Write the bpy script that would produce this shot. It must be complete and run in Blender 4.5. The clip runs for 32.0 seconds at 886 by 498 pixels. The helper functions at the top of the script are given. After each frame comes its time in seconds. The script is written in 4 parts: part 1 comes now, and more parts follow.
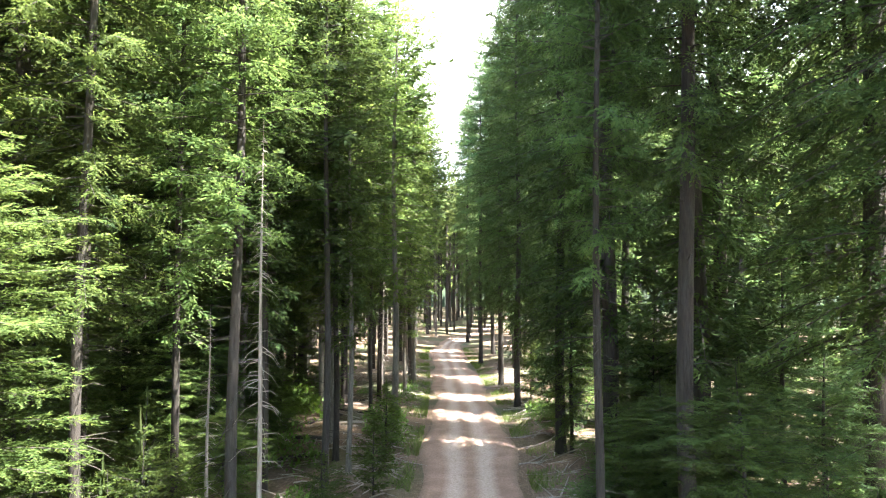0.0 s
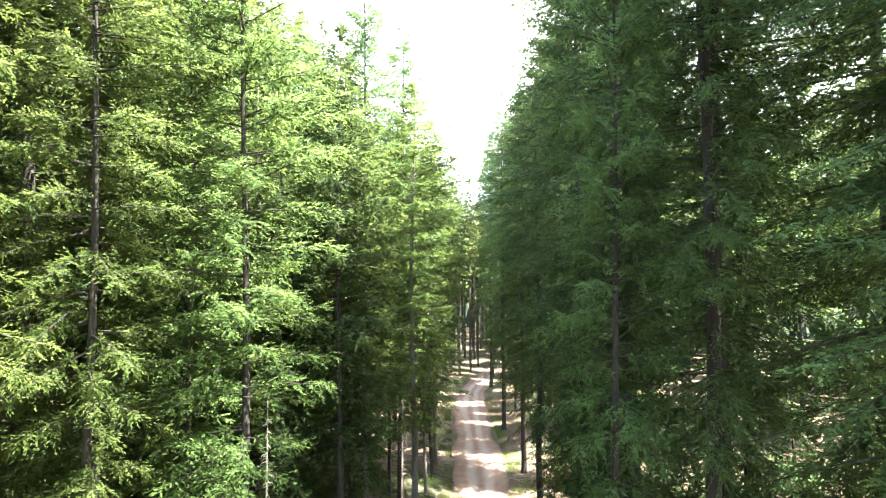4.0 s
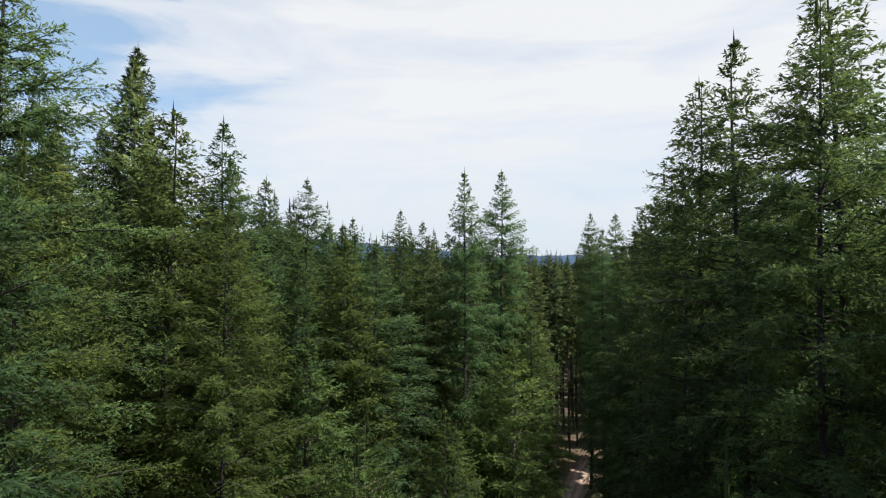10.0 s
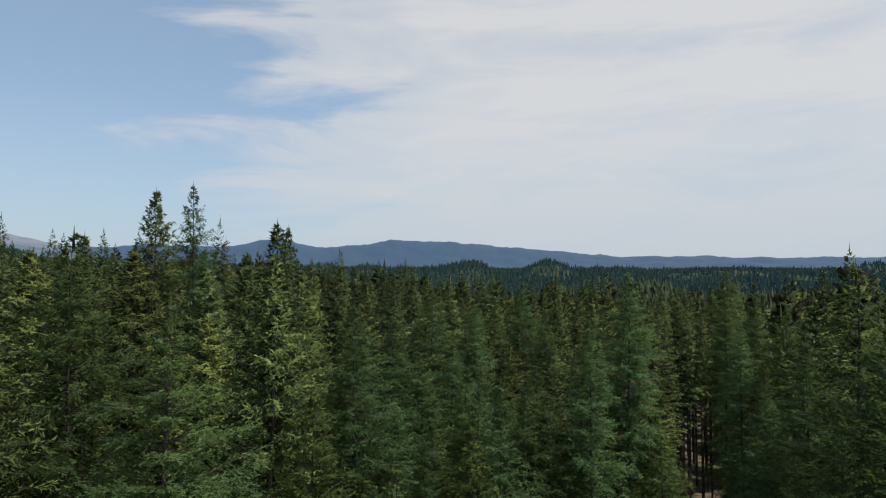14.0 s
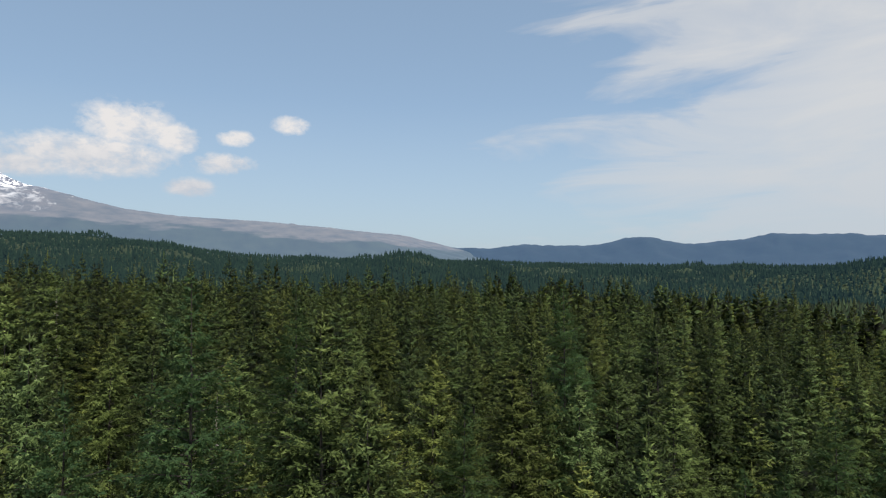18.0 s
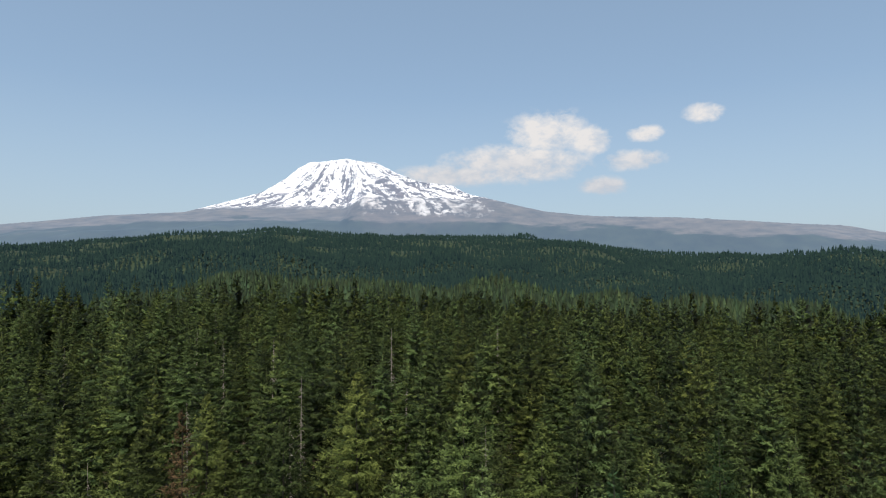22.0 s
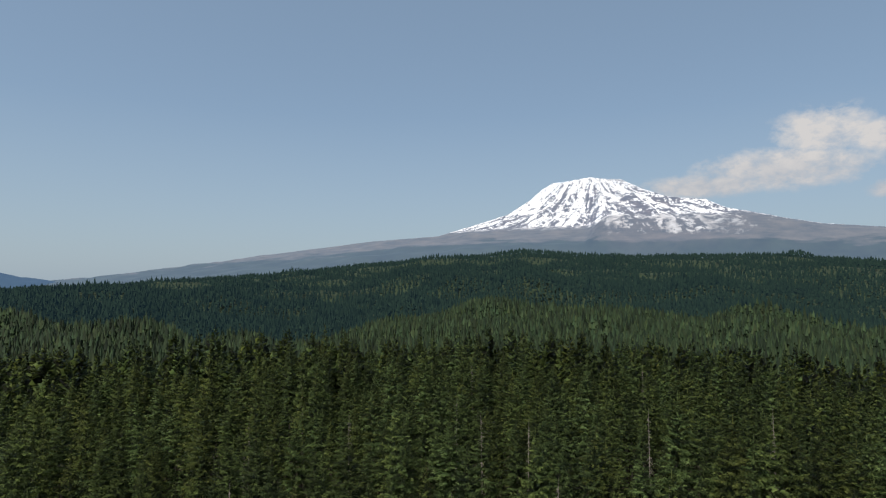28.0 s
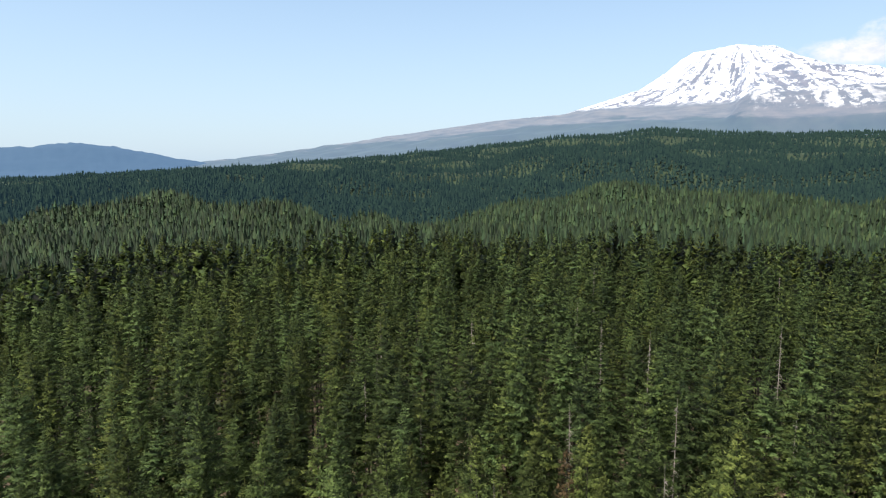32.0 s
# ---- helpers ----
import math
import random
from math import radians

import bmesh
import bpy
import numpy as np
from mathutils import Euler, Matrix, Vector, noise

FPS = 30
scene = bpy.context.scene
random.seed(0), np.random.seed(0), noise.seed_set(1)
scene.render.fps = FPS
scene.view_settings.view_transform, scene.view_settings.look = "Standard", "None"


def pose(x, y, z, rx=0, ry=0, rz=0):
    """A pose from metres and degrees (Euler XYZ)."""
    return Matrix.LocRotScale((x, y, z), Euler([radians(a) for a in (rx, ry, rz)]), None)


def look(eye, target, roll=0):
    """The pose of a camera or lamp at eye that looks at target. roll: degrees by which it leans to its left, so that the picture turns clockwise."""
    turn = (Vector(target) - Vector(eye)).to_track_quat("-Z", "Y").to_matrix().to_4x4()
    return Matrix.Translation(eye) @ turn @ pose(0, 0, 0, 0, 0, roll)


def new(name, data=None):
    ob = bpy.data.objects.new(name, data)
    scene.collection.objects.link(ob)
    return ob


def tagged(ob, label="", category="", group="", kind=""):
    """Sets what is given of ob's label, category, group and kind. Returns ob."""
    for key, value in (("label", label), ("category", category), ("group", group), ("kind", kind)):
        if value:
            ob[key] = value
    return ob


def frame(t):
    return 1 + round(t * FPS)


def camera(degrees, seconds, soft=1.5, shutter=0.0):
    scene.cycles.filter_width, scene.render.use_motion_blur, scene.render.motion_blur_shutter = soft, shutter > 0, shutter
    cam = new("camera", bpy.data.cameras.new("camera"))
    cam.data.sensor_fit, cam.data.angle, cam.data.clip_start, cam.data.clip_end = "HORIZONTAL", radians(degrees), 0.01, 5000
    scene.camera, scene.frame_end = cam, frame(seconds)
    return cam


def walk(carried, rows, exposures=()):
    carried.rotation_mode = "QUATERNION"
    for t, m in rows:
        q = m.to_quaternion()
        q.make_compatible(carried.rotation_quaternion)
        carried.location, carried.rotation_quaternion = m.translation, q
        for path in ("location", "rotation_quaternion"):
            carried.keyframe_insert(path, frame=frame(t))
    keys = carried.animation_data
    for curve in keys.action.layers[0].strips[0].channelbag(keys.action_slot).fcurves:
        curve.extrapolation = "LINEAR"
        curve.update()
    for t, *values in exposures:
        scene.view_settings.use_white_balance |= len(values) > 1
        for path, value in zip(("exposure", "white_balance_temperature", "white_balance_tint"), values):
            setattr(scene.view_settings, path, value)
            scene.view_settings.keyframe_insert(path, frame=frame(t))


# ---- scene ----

# ---------------------------------------------------------------- camera
cam = camera(70.1, 32.0, 1.2)
# seconds, x, y, z, yaw to the left, pitch up, roll
FLIGHT = [
    (0, -0.00, 0.00, 10.00, 0.00, 2.41, 0.16),
    (0.5, -0.03, 0.00, 10.61, -0.05, 2.46, 0.03),
    (1, -0.05, 0.02, 11.23, -0.07, 2.50, 0.01),
    (1.5, -0.07, 0.13, 12.03, -0.03, 2.51, 0.10),
    (2, -0.12, 0.19, 12.95, -0.09, 2.49, -0.00),
    (2.5, -0.10, 0.21, 14.10, -0.04, 2.44, -0.15),
    (4.5, 0.51, 0.61, 19.62, 2.93, 2.48, -0.17),
    (5, 0.46, 0.66, 21.01, 3.41, 2.53, -0.12),
    (5.5, 0.46, 0.72, 22.36, 4.54, 2.60, -0.06),
    (6, 0.54, 0.67, 23.94, 5.63, 2.61, -0.13),
    (6.5, 0.59, 0.64, 25.61, 6.38, 2.59, -0.22),
    (7, 0.57, 0.50, 27.16, 7.07, 2.59, -0.26),
    (7.5, 0.46, 0.32, 28.69, 7.55, 2.60, -0.17),
    (8, 0.35, 0.16, 30.18, 7.94, 2.61, -0.05),
    (8.5, 0.31, 0.01, 31.63, 8.52, 2.62, -0.04),
    (9, 0.30, -0.15, 33.07, 9.29, 2.62, -0.09),
    (9.5, 0.25, -0.25, 34.55, 10.11, 2.62, 0.01),
    (10, 0.23, -0.34, 36.03, 10.92, 2.60, 0.04),
    (10.5, 0.21, -0.45, 37.53, 11.77, 2.59, 0.08),
    (11, 0.15, -0.55, 39.03, 12.85, 2.59, 0.07),
    (11.5, 0.16, -0.64, 40.46, 14.10, 2.60, 0.10),
    (12, 0.17, -0.73, 41.92, 15.71, 2.61, 0.16),
    (12.5, 0.18, -0.84, 43.36, 17.13, 2.61, 0.18),
    (13, 0.19, -0.91, 44.76, 18.44, 2.60, 0.17),
    (13.5, 0.19, -0.95, 46.17, 19.68, 2.60, 0.17),
    (15.5, -0.08, -0.70, 51.57, 33.00, 2.41, -0.15),
    (16, -0.19, -0.68, 52.92, 37.43, 2.37, -0.15),
    (16.5, -0.26, -0.66, 54.30, 42.00, 2.28, -0.17),
    (17, -0.25, -0.61, 55.73, 46.42, 2.24, -0.05),
    (17.5, -0.30, -0.59, 57.23, 50.34, 2.16, 0.11),
    (18, -0.40, -0.66, 58.77, 54.09, 2.13, 0.13),
    (18.5, -0.49, -0.75, 60.24, 58.25, 2.11, 0.04),
    (19, -0.58, -0.76, 61.69, 62.84, 2.04, 0.03),
    (19.5, -0.57, -0.80, 63.10, 67.23, 1.95, 0.07),
    (20, -0.52, -0.89, 64.59, 71.88, 1.92, 0.09),
    (20.5, -0.44, -0.97, 66.10, 76.52, 1.88, 0.16),
    (21, -0.36, -1.05, 67.58, 81.14, 1.79, 0.12),
    (21.5, -0.30, -1.07, 69.02, 85.69, 1.67, 0.14),
    (22, -0.29, -1.08, 70.46, 90.27, 1.56, 0.13),
    (22.5, -0.32, -1.09, 71.88, 94.81, 1.48, 0.07),
    (23, -0.36, -1.09, 73.25, 96.92, 1.44, -0.03),
    (23.5, -0.34, -1.03, 74.53, 98.43, 1.36, -0.14),
    (24, -0.28, -0.96, 75.79, 99.98, 1.38, -0.20),
    (24.5, -0.23, -0.95, 77.03, 101.54, 1.40, -0.27),
    (25, -0.17, -1.00, 78.14, 103.34, 1.40, -0.23),
    (25.5, -0.11, -1.16, 79.14, 104.90, 2.49, -0.22),
    (27.5, 0.38, -2.21, 82.66, 110.83, 5.51, -0.03),
    (28, 0.45, -2.41, 83.49, 112.17, 3.15, 0.03),
    (28.5, 0.48, -2.51, 84.31, 113.54, -0.18, 0.02),
    (29, 0.46, -2.54, 85.14, 115.10, -3.45, 0.02),
    (29.5, 0.43, -2.51, 85.97, 116.75, -6.69, 0.00),
    (30, 0.40, -2.43, 86.78, 118.51, -9.86, -0.02),
    (30.5, 0.36, -2.35, 87.53, 120.15, -11.38, -0.04),
    (31, 0.29, -2.30, 88.27, 121.51, -11.45, -0.03),
    (31.5, 0.27, -2.26, 89.02, 122.44, -10.69, -0.03),
    (32, 0.28, -2.26, 89.81, 123.27, -7.74, -0.06),
]
EXPOSURES = [(0, 3.8), (2.5, 3.8), (4.5, 3.65), (6, 3.2), (7.5, 1.7), (8, 1.2), (9, 0.62), (11, 0.25), (13, 0.0), (16, -0.05), (22, -0.05), (25, -0.18), (28, -0.36), (29, 0.05), (30, 0.36), (31, 0.62), (32, 0.5)]
walk(cam, [(t, pose(x, y, z, 90 + p, 0, w) @ pose(0, 0, 0, 0, 0, r)) for t, x, y, z, w, p, r in FLIGHT], EXPOSURES)

# ---------------------------------------------------------------- light
SUN_AZ, SUN_EL = radians(-103.0), radians(64.0)      # azimuth counted to the left of +y
sun_dir = Vector((-math.sin(SUN_AZ) * math.cos(SUN_EL), math.cos(SUN_AZ) * math.cos(SUN_EL), math.sin(SUN_EL)))
sun = new("sun", bpy.data.lights.new("sun", "SUN"))
sun.data.energy, sun.data.angle, sun.data.color = 5.0, radians(0.6), (1.0, 0.95, 0.86)
sun.matrix_world = look(sun_dir * 300, (0, 0, 0))


class Nodes:
    """A short way to write node trees."""

    def __init__(self, tree):
        self.tree = tree
        tree.nodes.clear()

    def add(self, kind, inputs=None, op=""):
        n = self.tree.nodes.new("ShaderNode" + kind)
        if op:
            n.operation = op
        for k, v in (inputs or {}).items():
            if isinstance(v, bpy.types.NodeSocket):
                self.tree.links.new(v, n.inputs[k])
            else:
                n.inputs[k].default_value = v
        return n

    def math(self, op, a, b=0.0, c=0.0):
        return self.add("Math", {0: a, 1: b, 2: c}, op).outputs[0]

    def ramp(self, fac, *stops):
        n = self.add("ValToRGB", {"Fac": fac})
        while len(n.color_ramp.elements) < len(stops):
            n.color_ramp.elements.new(0.5)
        for e, (p, c) in zip(n.color_ramp.elements, stops):
            e.position, e.color = p, (*c, 1) if not isinstance(c, float) else (c, c, c, 1)
        return n.outputs["Color"]

    def mix(self, fac, a, b, blend="MIX"):
        n = self.add("Mix")
        n.data_type, n.blend_type = "RGBA", blend
        if isinstance(fac, bpy.types.NodeSocket):
            self.tree.links.new(fac, n.inputs[0])
        else:
            n.inputs[0].default_value = fac
        for k, v in (("A", a), ("B", b)):
            s = [i for i in n.inputs if i.name == k and i.type == "RGBA"][0]
            if isinstance(v, bpy.types.NodeSocket):
                self.tree.links.new(v, s)
            else:
                s.default_value = (*v, 1)
        return [o for o in n.outputs if o.type == "RGBA"][0]

    def noise(self, vec, scale, detail=4.0, rough=0.55, dist=0.0):
        n = self.add("TexNoise", {"Scale": scale, "Detail": detail, "Roughness": rough, "Distortion": dist})
        if vec is not None:
            self.tree.links.new(vec, n.inputs["Vector"])
        return n.outputs["Fac"]


# heaps of fair-weather cloud: azimuth, elevation and half sizes, in degrees
HEAPS = [(80.8, 11.9, 4.2, 2.2), (77.1, 11.1, 2.2, 1.5), (83.6, 9.2, 8.0, 1.9), (89.4, 8.2, 6.0, 1.2), (73.4, 9.2, 3.2, 1.0), (76.0, 7.1, 2.4, 0.95), (72.4, 11.4, 2.0, 0.75), (67.7, 12.8, 1.9, 0.95)]


def sky():
    world = bpy.data.worlds.new("sky")
    scene.world = world
    world.use_nodes = True
    n = Nodes(world.node_tree)
    tex = n.add("TexSky")
    tex.sky_type, tex.sun_disc, tex.sun_elevation, tex.sun_rotation = "NISHITA", False, SUN_EL, -SUN_AZ
    tex.altitude, tex.air_density, tex.dust_density, tex.ozone_density = 600.0, 1.0, 1.6, 2.0
    way = n.add("TexCoord").outputs["Generated"]
    sep = n.add("SeparateXYZ", {0: way})
    X, Y, Z = sep.outputs
    az = n.math("ARCTAN2", n.math("MULTIPLY", X, -1.0), Y)           # to the left of +y
    el = n.math("ARCSINE", Z)
    # thin high cloud in long level bands, closed to the north and east, open to the west
    band = n.add("CombineXYZ", {0: n.math("MULTIPLY", az, 1.5), 1: n.math("MULTIPLY_ADD", az, 0.2, n.math("MULTIPLY", el, 7.0)), 2: 1.7}).outputs[0]
    c1 = n.noise(band, 2.3, 6.0, 0.55, 0.5)
    side = n.ramp(n.math("MULTIPLY_ADD", az, 0.15915, 0.5), (0.05, 0.0), (0.19, 1.0), (0.56, 1.0), (0.67, 0.0))
    cover = n.math("ADD", c1, n.math("MULTIPLY", n.math("SUBTRACT", side, 0.5), 0.62))
    veil = n.ramp(cover, (0.46, 0.0), (0.62, 0.75), (0.85, 1.0))
    # fair-weather heaps beside the mountain
    cu = n.add("CombineXYZ", {0: az, 1: n.math("MULTIPLY", el, 1.5), 2: 0.3}).outputs[0]
    puff = n.noise(cu, 24.0, 6.0, 0.62, 0.2)
    blob = -1.0
    for a0, e0, wa, we in HEAPS:
        da = n.math("DIVIDE", n.math("SUBTRACT", az, radians(a0)), radians(wa))
        de = n.math("DIVIDE", n.math("SUBTRACT", el, radians(e0)), radians(we))
        q = n.math("SUBTRACT", 1.0, n.math("ADD", n.math("MULTIPLY", da, da), n.math("MULTIPLY", de, de)))
        blob = n.math("MAXIMUM", blob, q)
    wisp = n.noise(cu, 70.0, 5.0, 0.6, 0.3)
    lump = n.math("ADD", n.math("MULTIPLY", n.math("SUBTRACT", puff, 0.5), 2.6), n.math("MULTIPLY", n.math("SUBTRACT", wisp, 0.5), 1.1))
    heap = n.math("MULTIPLY", n.ramp(n.math("ADD", n.math("ADD", blob, lump), 0.0), (0.0, 0.0), (0.5, 0.55), (1.0, 0.97)), n.ramp(n.math("MULTIPLY_ADD", blob, 0.5, 0.5), (0.30, 0.0), (0.80, 1.0)))
    under = n.math("MULTIPLY", n.math("SUBTRACT", el, radians(9.5)), 5.0)
    shade = n.ramp(n.math("ADD", puff, under), (0.25, (4.1, 4.3, 4.7)), (0.70, (5.9, 5.7, 5.6)))
    base = n.mix(n.math("MULTIPLY", veil, 0.93), tex.outputs["Color"], (5.0, 5.0, 5.0))
    haze = n.ramp(el, (0.0, 0.70), (0.26, 0.0))
    base = n.mix(haze, base, (3.3, 3.85, 4.5))
    base = n.mix(n.math("MULTIPLY_ADD", veil, -0.35, 0.40), base, (2.9, 3.95, 4.8))
    col = n.mix(heap, base, shade)
    bg = n.add("Background", {"Color": col, "Strength": 0.145})
    n.tree.links.new(bg.outputs[0], n.add("OutputWorld").inputs[0])


sky()

# ---------------------------------------------------------------- materials


def material(name):
    m = bpy.data.materials.new(name)
    m.use_nodes = True
    return m, Nodes(m.node_tree)


def finish(n, shader):
    n.tree.links.new(shader, n.add("OutputMaterial").inputs["Surface"])


def bump(n, height, strength, dist):
    return n.add("Bump", {"Height": height, "Strength": strength, "Distance": dist}).outputs[0]


def needle_normal(n):
    """Needles stand round their twig on all sides: the mean of their facings, kept on the mesh."""
    kept = n.add("Attribute")
    kept.attribute_name = "facing"
    turn = n.add("VectorTransform", {0: kept.outputs["Vector"]})
    turn.vector_type, turn.convert_from, turn.convert_to = "NORMAL", "OBJECT", "WORLD"
    return turn.outputs[0]


def needles(name, dark, mid, light, clear=0.30, shade_toned=False):
    """Conifer foliage: colour varies from tree to tree and from spray to spray; light comes through a little."""
    m, n = material(name)
    geo, info = n.add("NewGeometry"), n.add("ObjectInfo")
    kept = n.add("Attribute")
    kept.attribute_name = "tree_tone"                # set on the joined woods only
    each = n.math("FRACT", n.math("ADD", info.outputs["Random"], kept.outputs["Fac"]))
    other = n.math("FRACT", n.math("MULTIPLY", each, 7.31))
    ramp_at = geo.outputs["Random Per Island"]
    if shade_toned:                                          # darker inwards, lighter at tips: new shoots, and shade painted into the colour
        shoot_shade = n.add("Attribute")
        shoot_shade.attribute_name = "shoot_shade"
        ramp_at = n.math("ADD", n.math("MULTIPLY", ramp_at, 0.18), n.math("MULTIPLY", shoot_shade.outputs["Fac"], 0.80))
    spray = n.ramp(ramp_at, (0.05, dark), (0.55, mid), (1.0, light))
    patch = n.noise(geo.outputs["Position"], 0.22, 3.0)
    col = n.mix(n.ramp(patch, (0.35, 0.0), (0.7, 0.30)), spray, light)
    tone = n.add("HueSaturation", {"Hue": n.math("MULTIPLY_ADD", n.math("POWER", other, 2.0), -0.046, 0.512), "Saturation": n.math("MULTIPLY_ADD", other, 0.14, 0.92),
                                   "Value": n.math("MULTIPLY_ADD", each, 1.0, 0.52), "Color": col})
    b = n.add("BsdfPrincipled", {"Base Color": tone.outputs[0], "Roughness": 0.7, "Specular IOR Level": 0.15, "Normal": needle_normal(n)})
    tr = n.add("BsdfTranslucent", {"Color": n.mix(0.5, tone.outputs[0], (0.15, 0.19, 0.04))})
    finish(n, n.add("MixShader", {0: clear, 1: b.outputs[0], 2: tr.outputs[0]}).outputs[0])
    return m


def distant_needles():
    """Far conifers with a faint blue emission in place of two kilometres of bright air."""
    m, n = material("distant_fir_needles")
    kept = n.add("Attribute")
    kept.attribute_name = "tree_tone"
    p = n.add("NewGeometry").outputs["Position"]
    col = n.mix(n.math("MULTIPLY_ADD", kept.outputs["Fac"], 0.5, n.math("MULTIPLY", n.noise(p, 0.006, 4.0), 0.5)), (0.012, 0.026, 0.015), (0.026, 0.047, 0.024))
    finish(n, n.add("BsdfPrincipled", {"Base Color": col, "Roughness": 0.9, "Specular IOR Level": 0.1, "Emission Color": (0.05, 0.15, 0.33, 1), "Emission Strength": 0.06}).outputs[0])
    return m


def bark(name, dark, light, moss=0.15):
    m, n = material(name)
    co = n.add("TexCoord").outputs["Object"]
    st = n.add("Mapping", {"Vector": co, "Scale": (14, 14, 1.6)}).outputs[0]
    f = n.noise(st, 1.0, 6.0, 0.65, 0.8)
    col = n.ramp(f, (0.3, dark), (0.7, light))
    col = n.mix(n.ramp(n.noise(co, 0.9, 3.0), (0.5, 0.0), (0.75, moss)), col, (0.07, 0.10, 0.04))
    finish(n, n.add("BsdfPrincipled", {"Base Color": col, "Roughness": 0.9, "Normal": bump(n, f, 0.8, 0.05)}).outputs[0])
    return m


def forest_floor():
    m, n = material("forest_floor")
    p = n.add("NewGeometry").outputs["Position"]
    big, fine = n.noise(p, 0.12, 4.0), n.noise(p, 5.0, 6.0, 0.7)
    twigs = n.noise(n.add("Mapping", {"Vector": p, "Scale": (14, 2.5, 1), "Rotation": (0, 0, 0.7)}).outputs[0], 1.0, 3.0)
    col = n.ramp(fine, (0.25, (0.045, 0.030, 0.020)), (0.55, (0.13, 0.085, 0.055)), (0.8, (0.24, 0.17, 0.12)))
    col = n.mix(n.ramp(twigs, (0.55, 0.0), (0.7, 0.5)), col, (0.30, 0.23, 0.17))
    col = n.mix(n.ramp(big, (0.48, 0.0), (0.62, 0.75)), col, (0.035, 0.060, 0.018))
    away = n.add("VectorMath", {0: p}, op="LENGTH").outputs["Value"]
    col = n.mix(n.ramp(n.math("DIVIDE", away, 600.0), (0.25, 0.0), (0.6, 1.0)), col,
                n.ramp(n.noise(p, 0.03, 5.0), (0.3, (0.014, 0.026, 0.012)), (0.7, (0.030, 0.050, 0.020))))
    finish(n, n.add("BsdfPrincipled", {"Base Color": col, "Roughness": 0.95, "Normal": bump(n, fine, 0.7, 0.08)}).outputs[0])
    return m


def dirt_road():
    m, n = material("dirt_road")
    p = n.add("NewGeometry").outputs["Position"]
    uv = n.add("UVMap").outputs[0]
    u = n.add("SeparateXYZ", {0: uv}).outputs[0]
    wob = n.math("ADD", u, n.math("MULTIPLY", n.math("SUBTRACT", n.noise(p, 0.35, 3.0), 0.5), 0.12))
    track = n.math("ABSOLUTE", n.math("SUBTRACT", n.math("ABSOLUTE", n.math("SUBTRACT", wob, 0.5)), 0.145))
    worn = n.ramp(track, (0.035, 1.0), (0.12, 0.0))
    fine, mid = n.noise(p, 9.0, 7.0, 0.7), n.noise(p, 0.8, 4.0)
    soil = n.ramp(mid, (0.3, (0.22, 0.135, 0.105)), (0.7, (0.36, 0.235, 0.185)))
    col = n.mix(n.math("MULTIPLY", worn, 0.85), soil, (0.48, 0.375, 0.325))
    col = n.mix(n.ramp(fine, (0.35, 0.55), (0.6, 0.0)), col, (0.13, 0.085, 0.06))
    edge = n.ramp(n.math("ABSOLUTE", n.math("SUBTRACT", wob, 0.5)), (0.38, 0.0), (0.46, 0.85))
    col = n.mix(edge, col, n.ramp(fine, (0.35, (0.09, 0.06, 0.04)), (0.65, (0.22, 0.15, 0.11))))
    h = n.math("SUBTRACT", fine, n.math("MULTIPLY", worn, 0.35))
    finish(n, n.add("BsdfPrincipled", {"Base Color": col, "Roughness": 0.95, "Normal": bump(n, h, 0.6, 0.06)}).outputs[0])
    return m


def broad(name, a, b):
    m, n = material(name)
    geo = n.add("NewGeometry")
    col = n.ramp(geo.outputs["Random Per Island"], (0.0, a), (1.0, b))
    bs = n.add("BsdfPrincipled", {"Base Color": col, "Roughness": 0.5})
    tr = n.add("BsdfTranslucent", {"Color": n.mix(0.5, col, (0.2, 0.3, 0.02))})
    finish(n, n.add("MixShader", {0: 0.35, 1: bs.outputs[0], 2: tr.outputs[0]}).outputs[0])
    return m


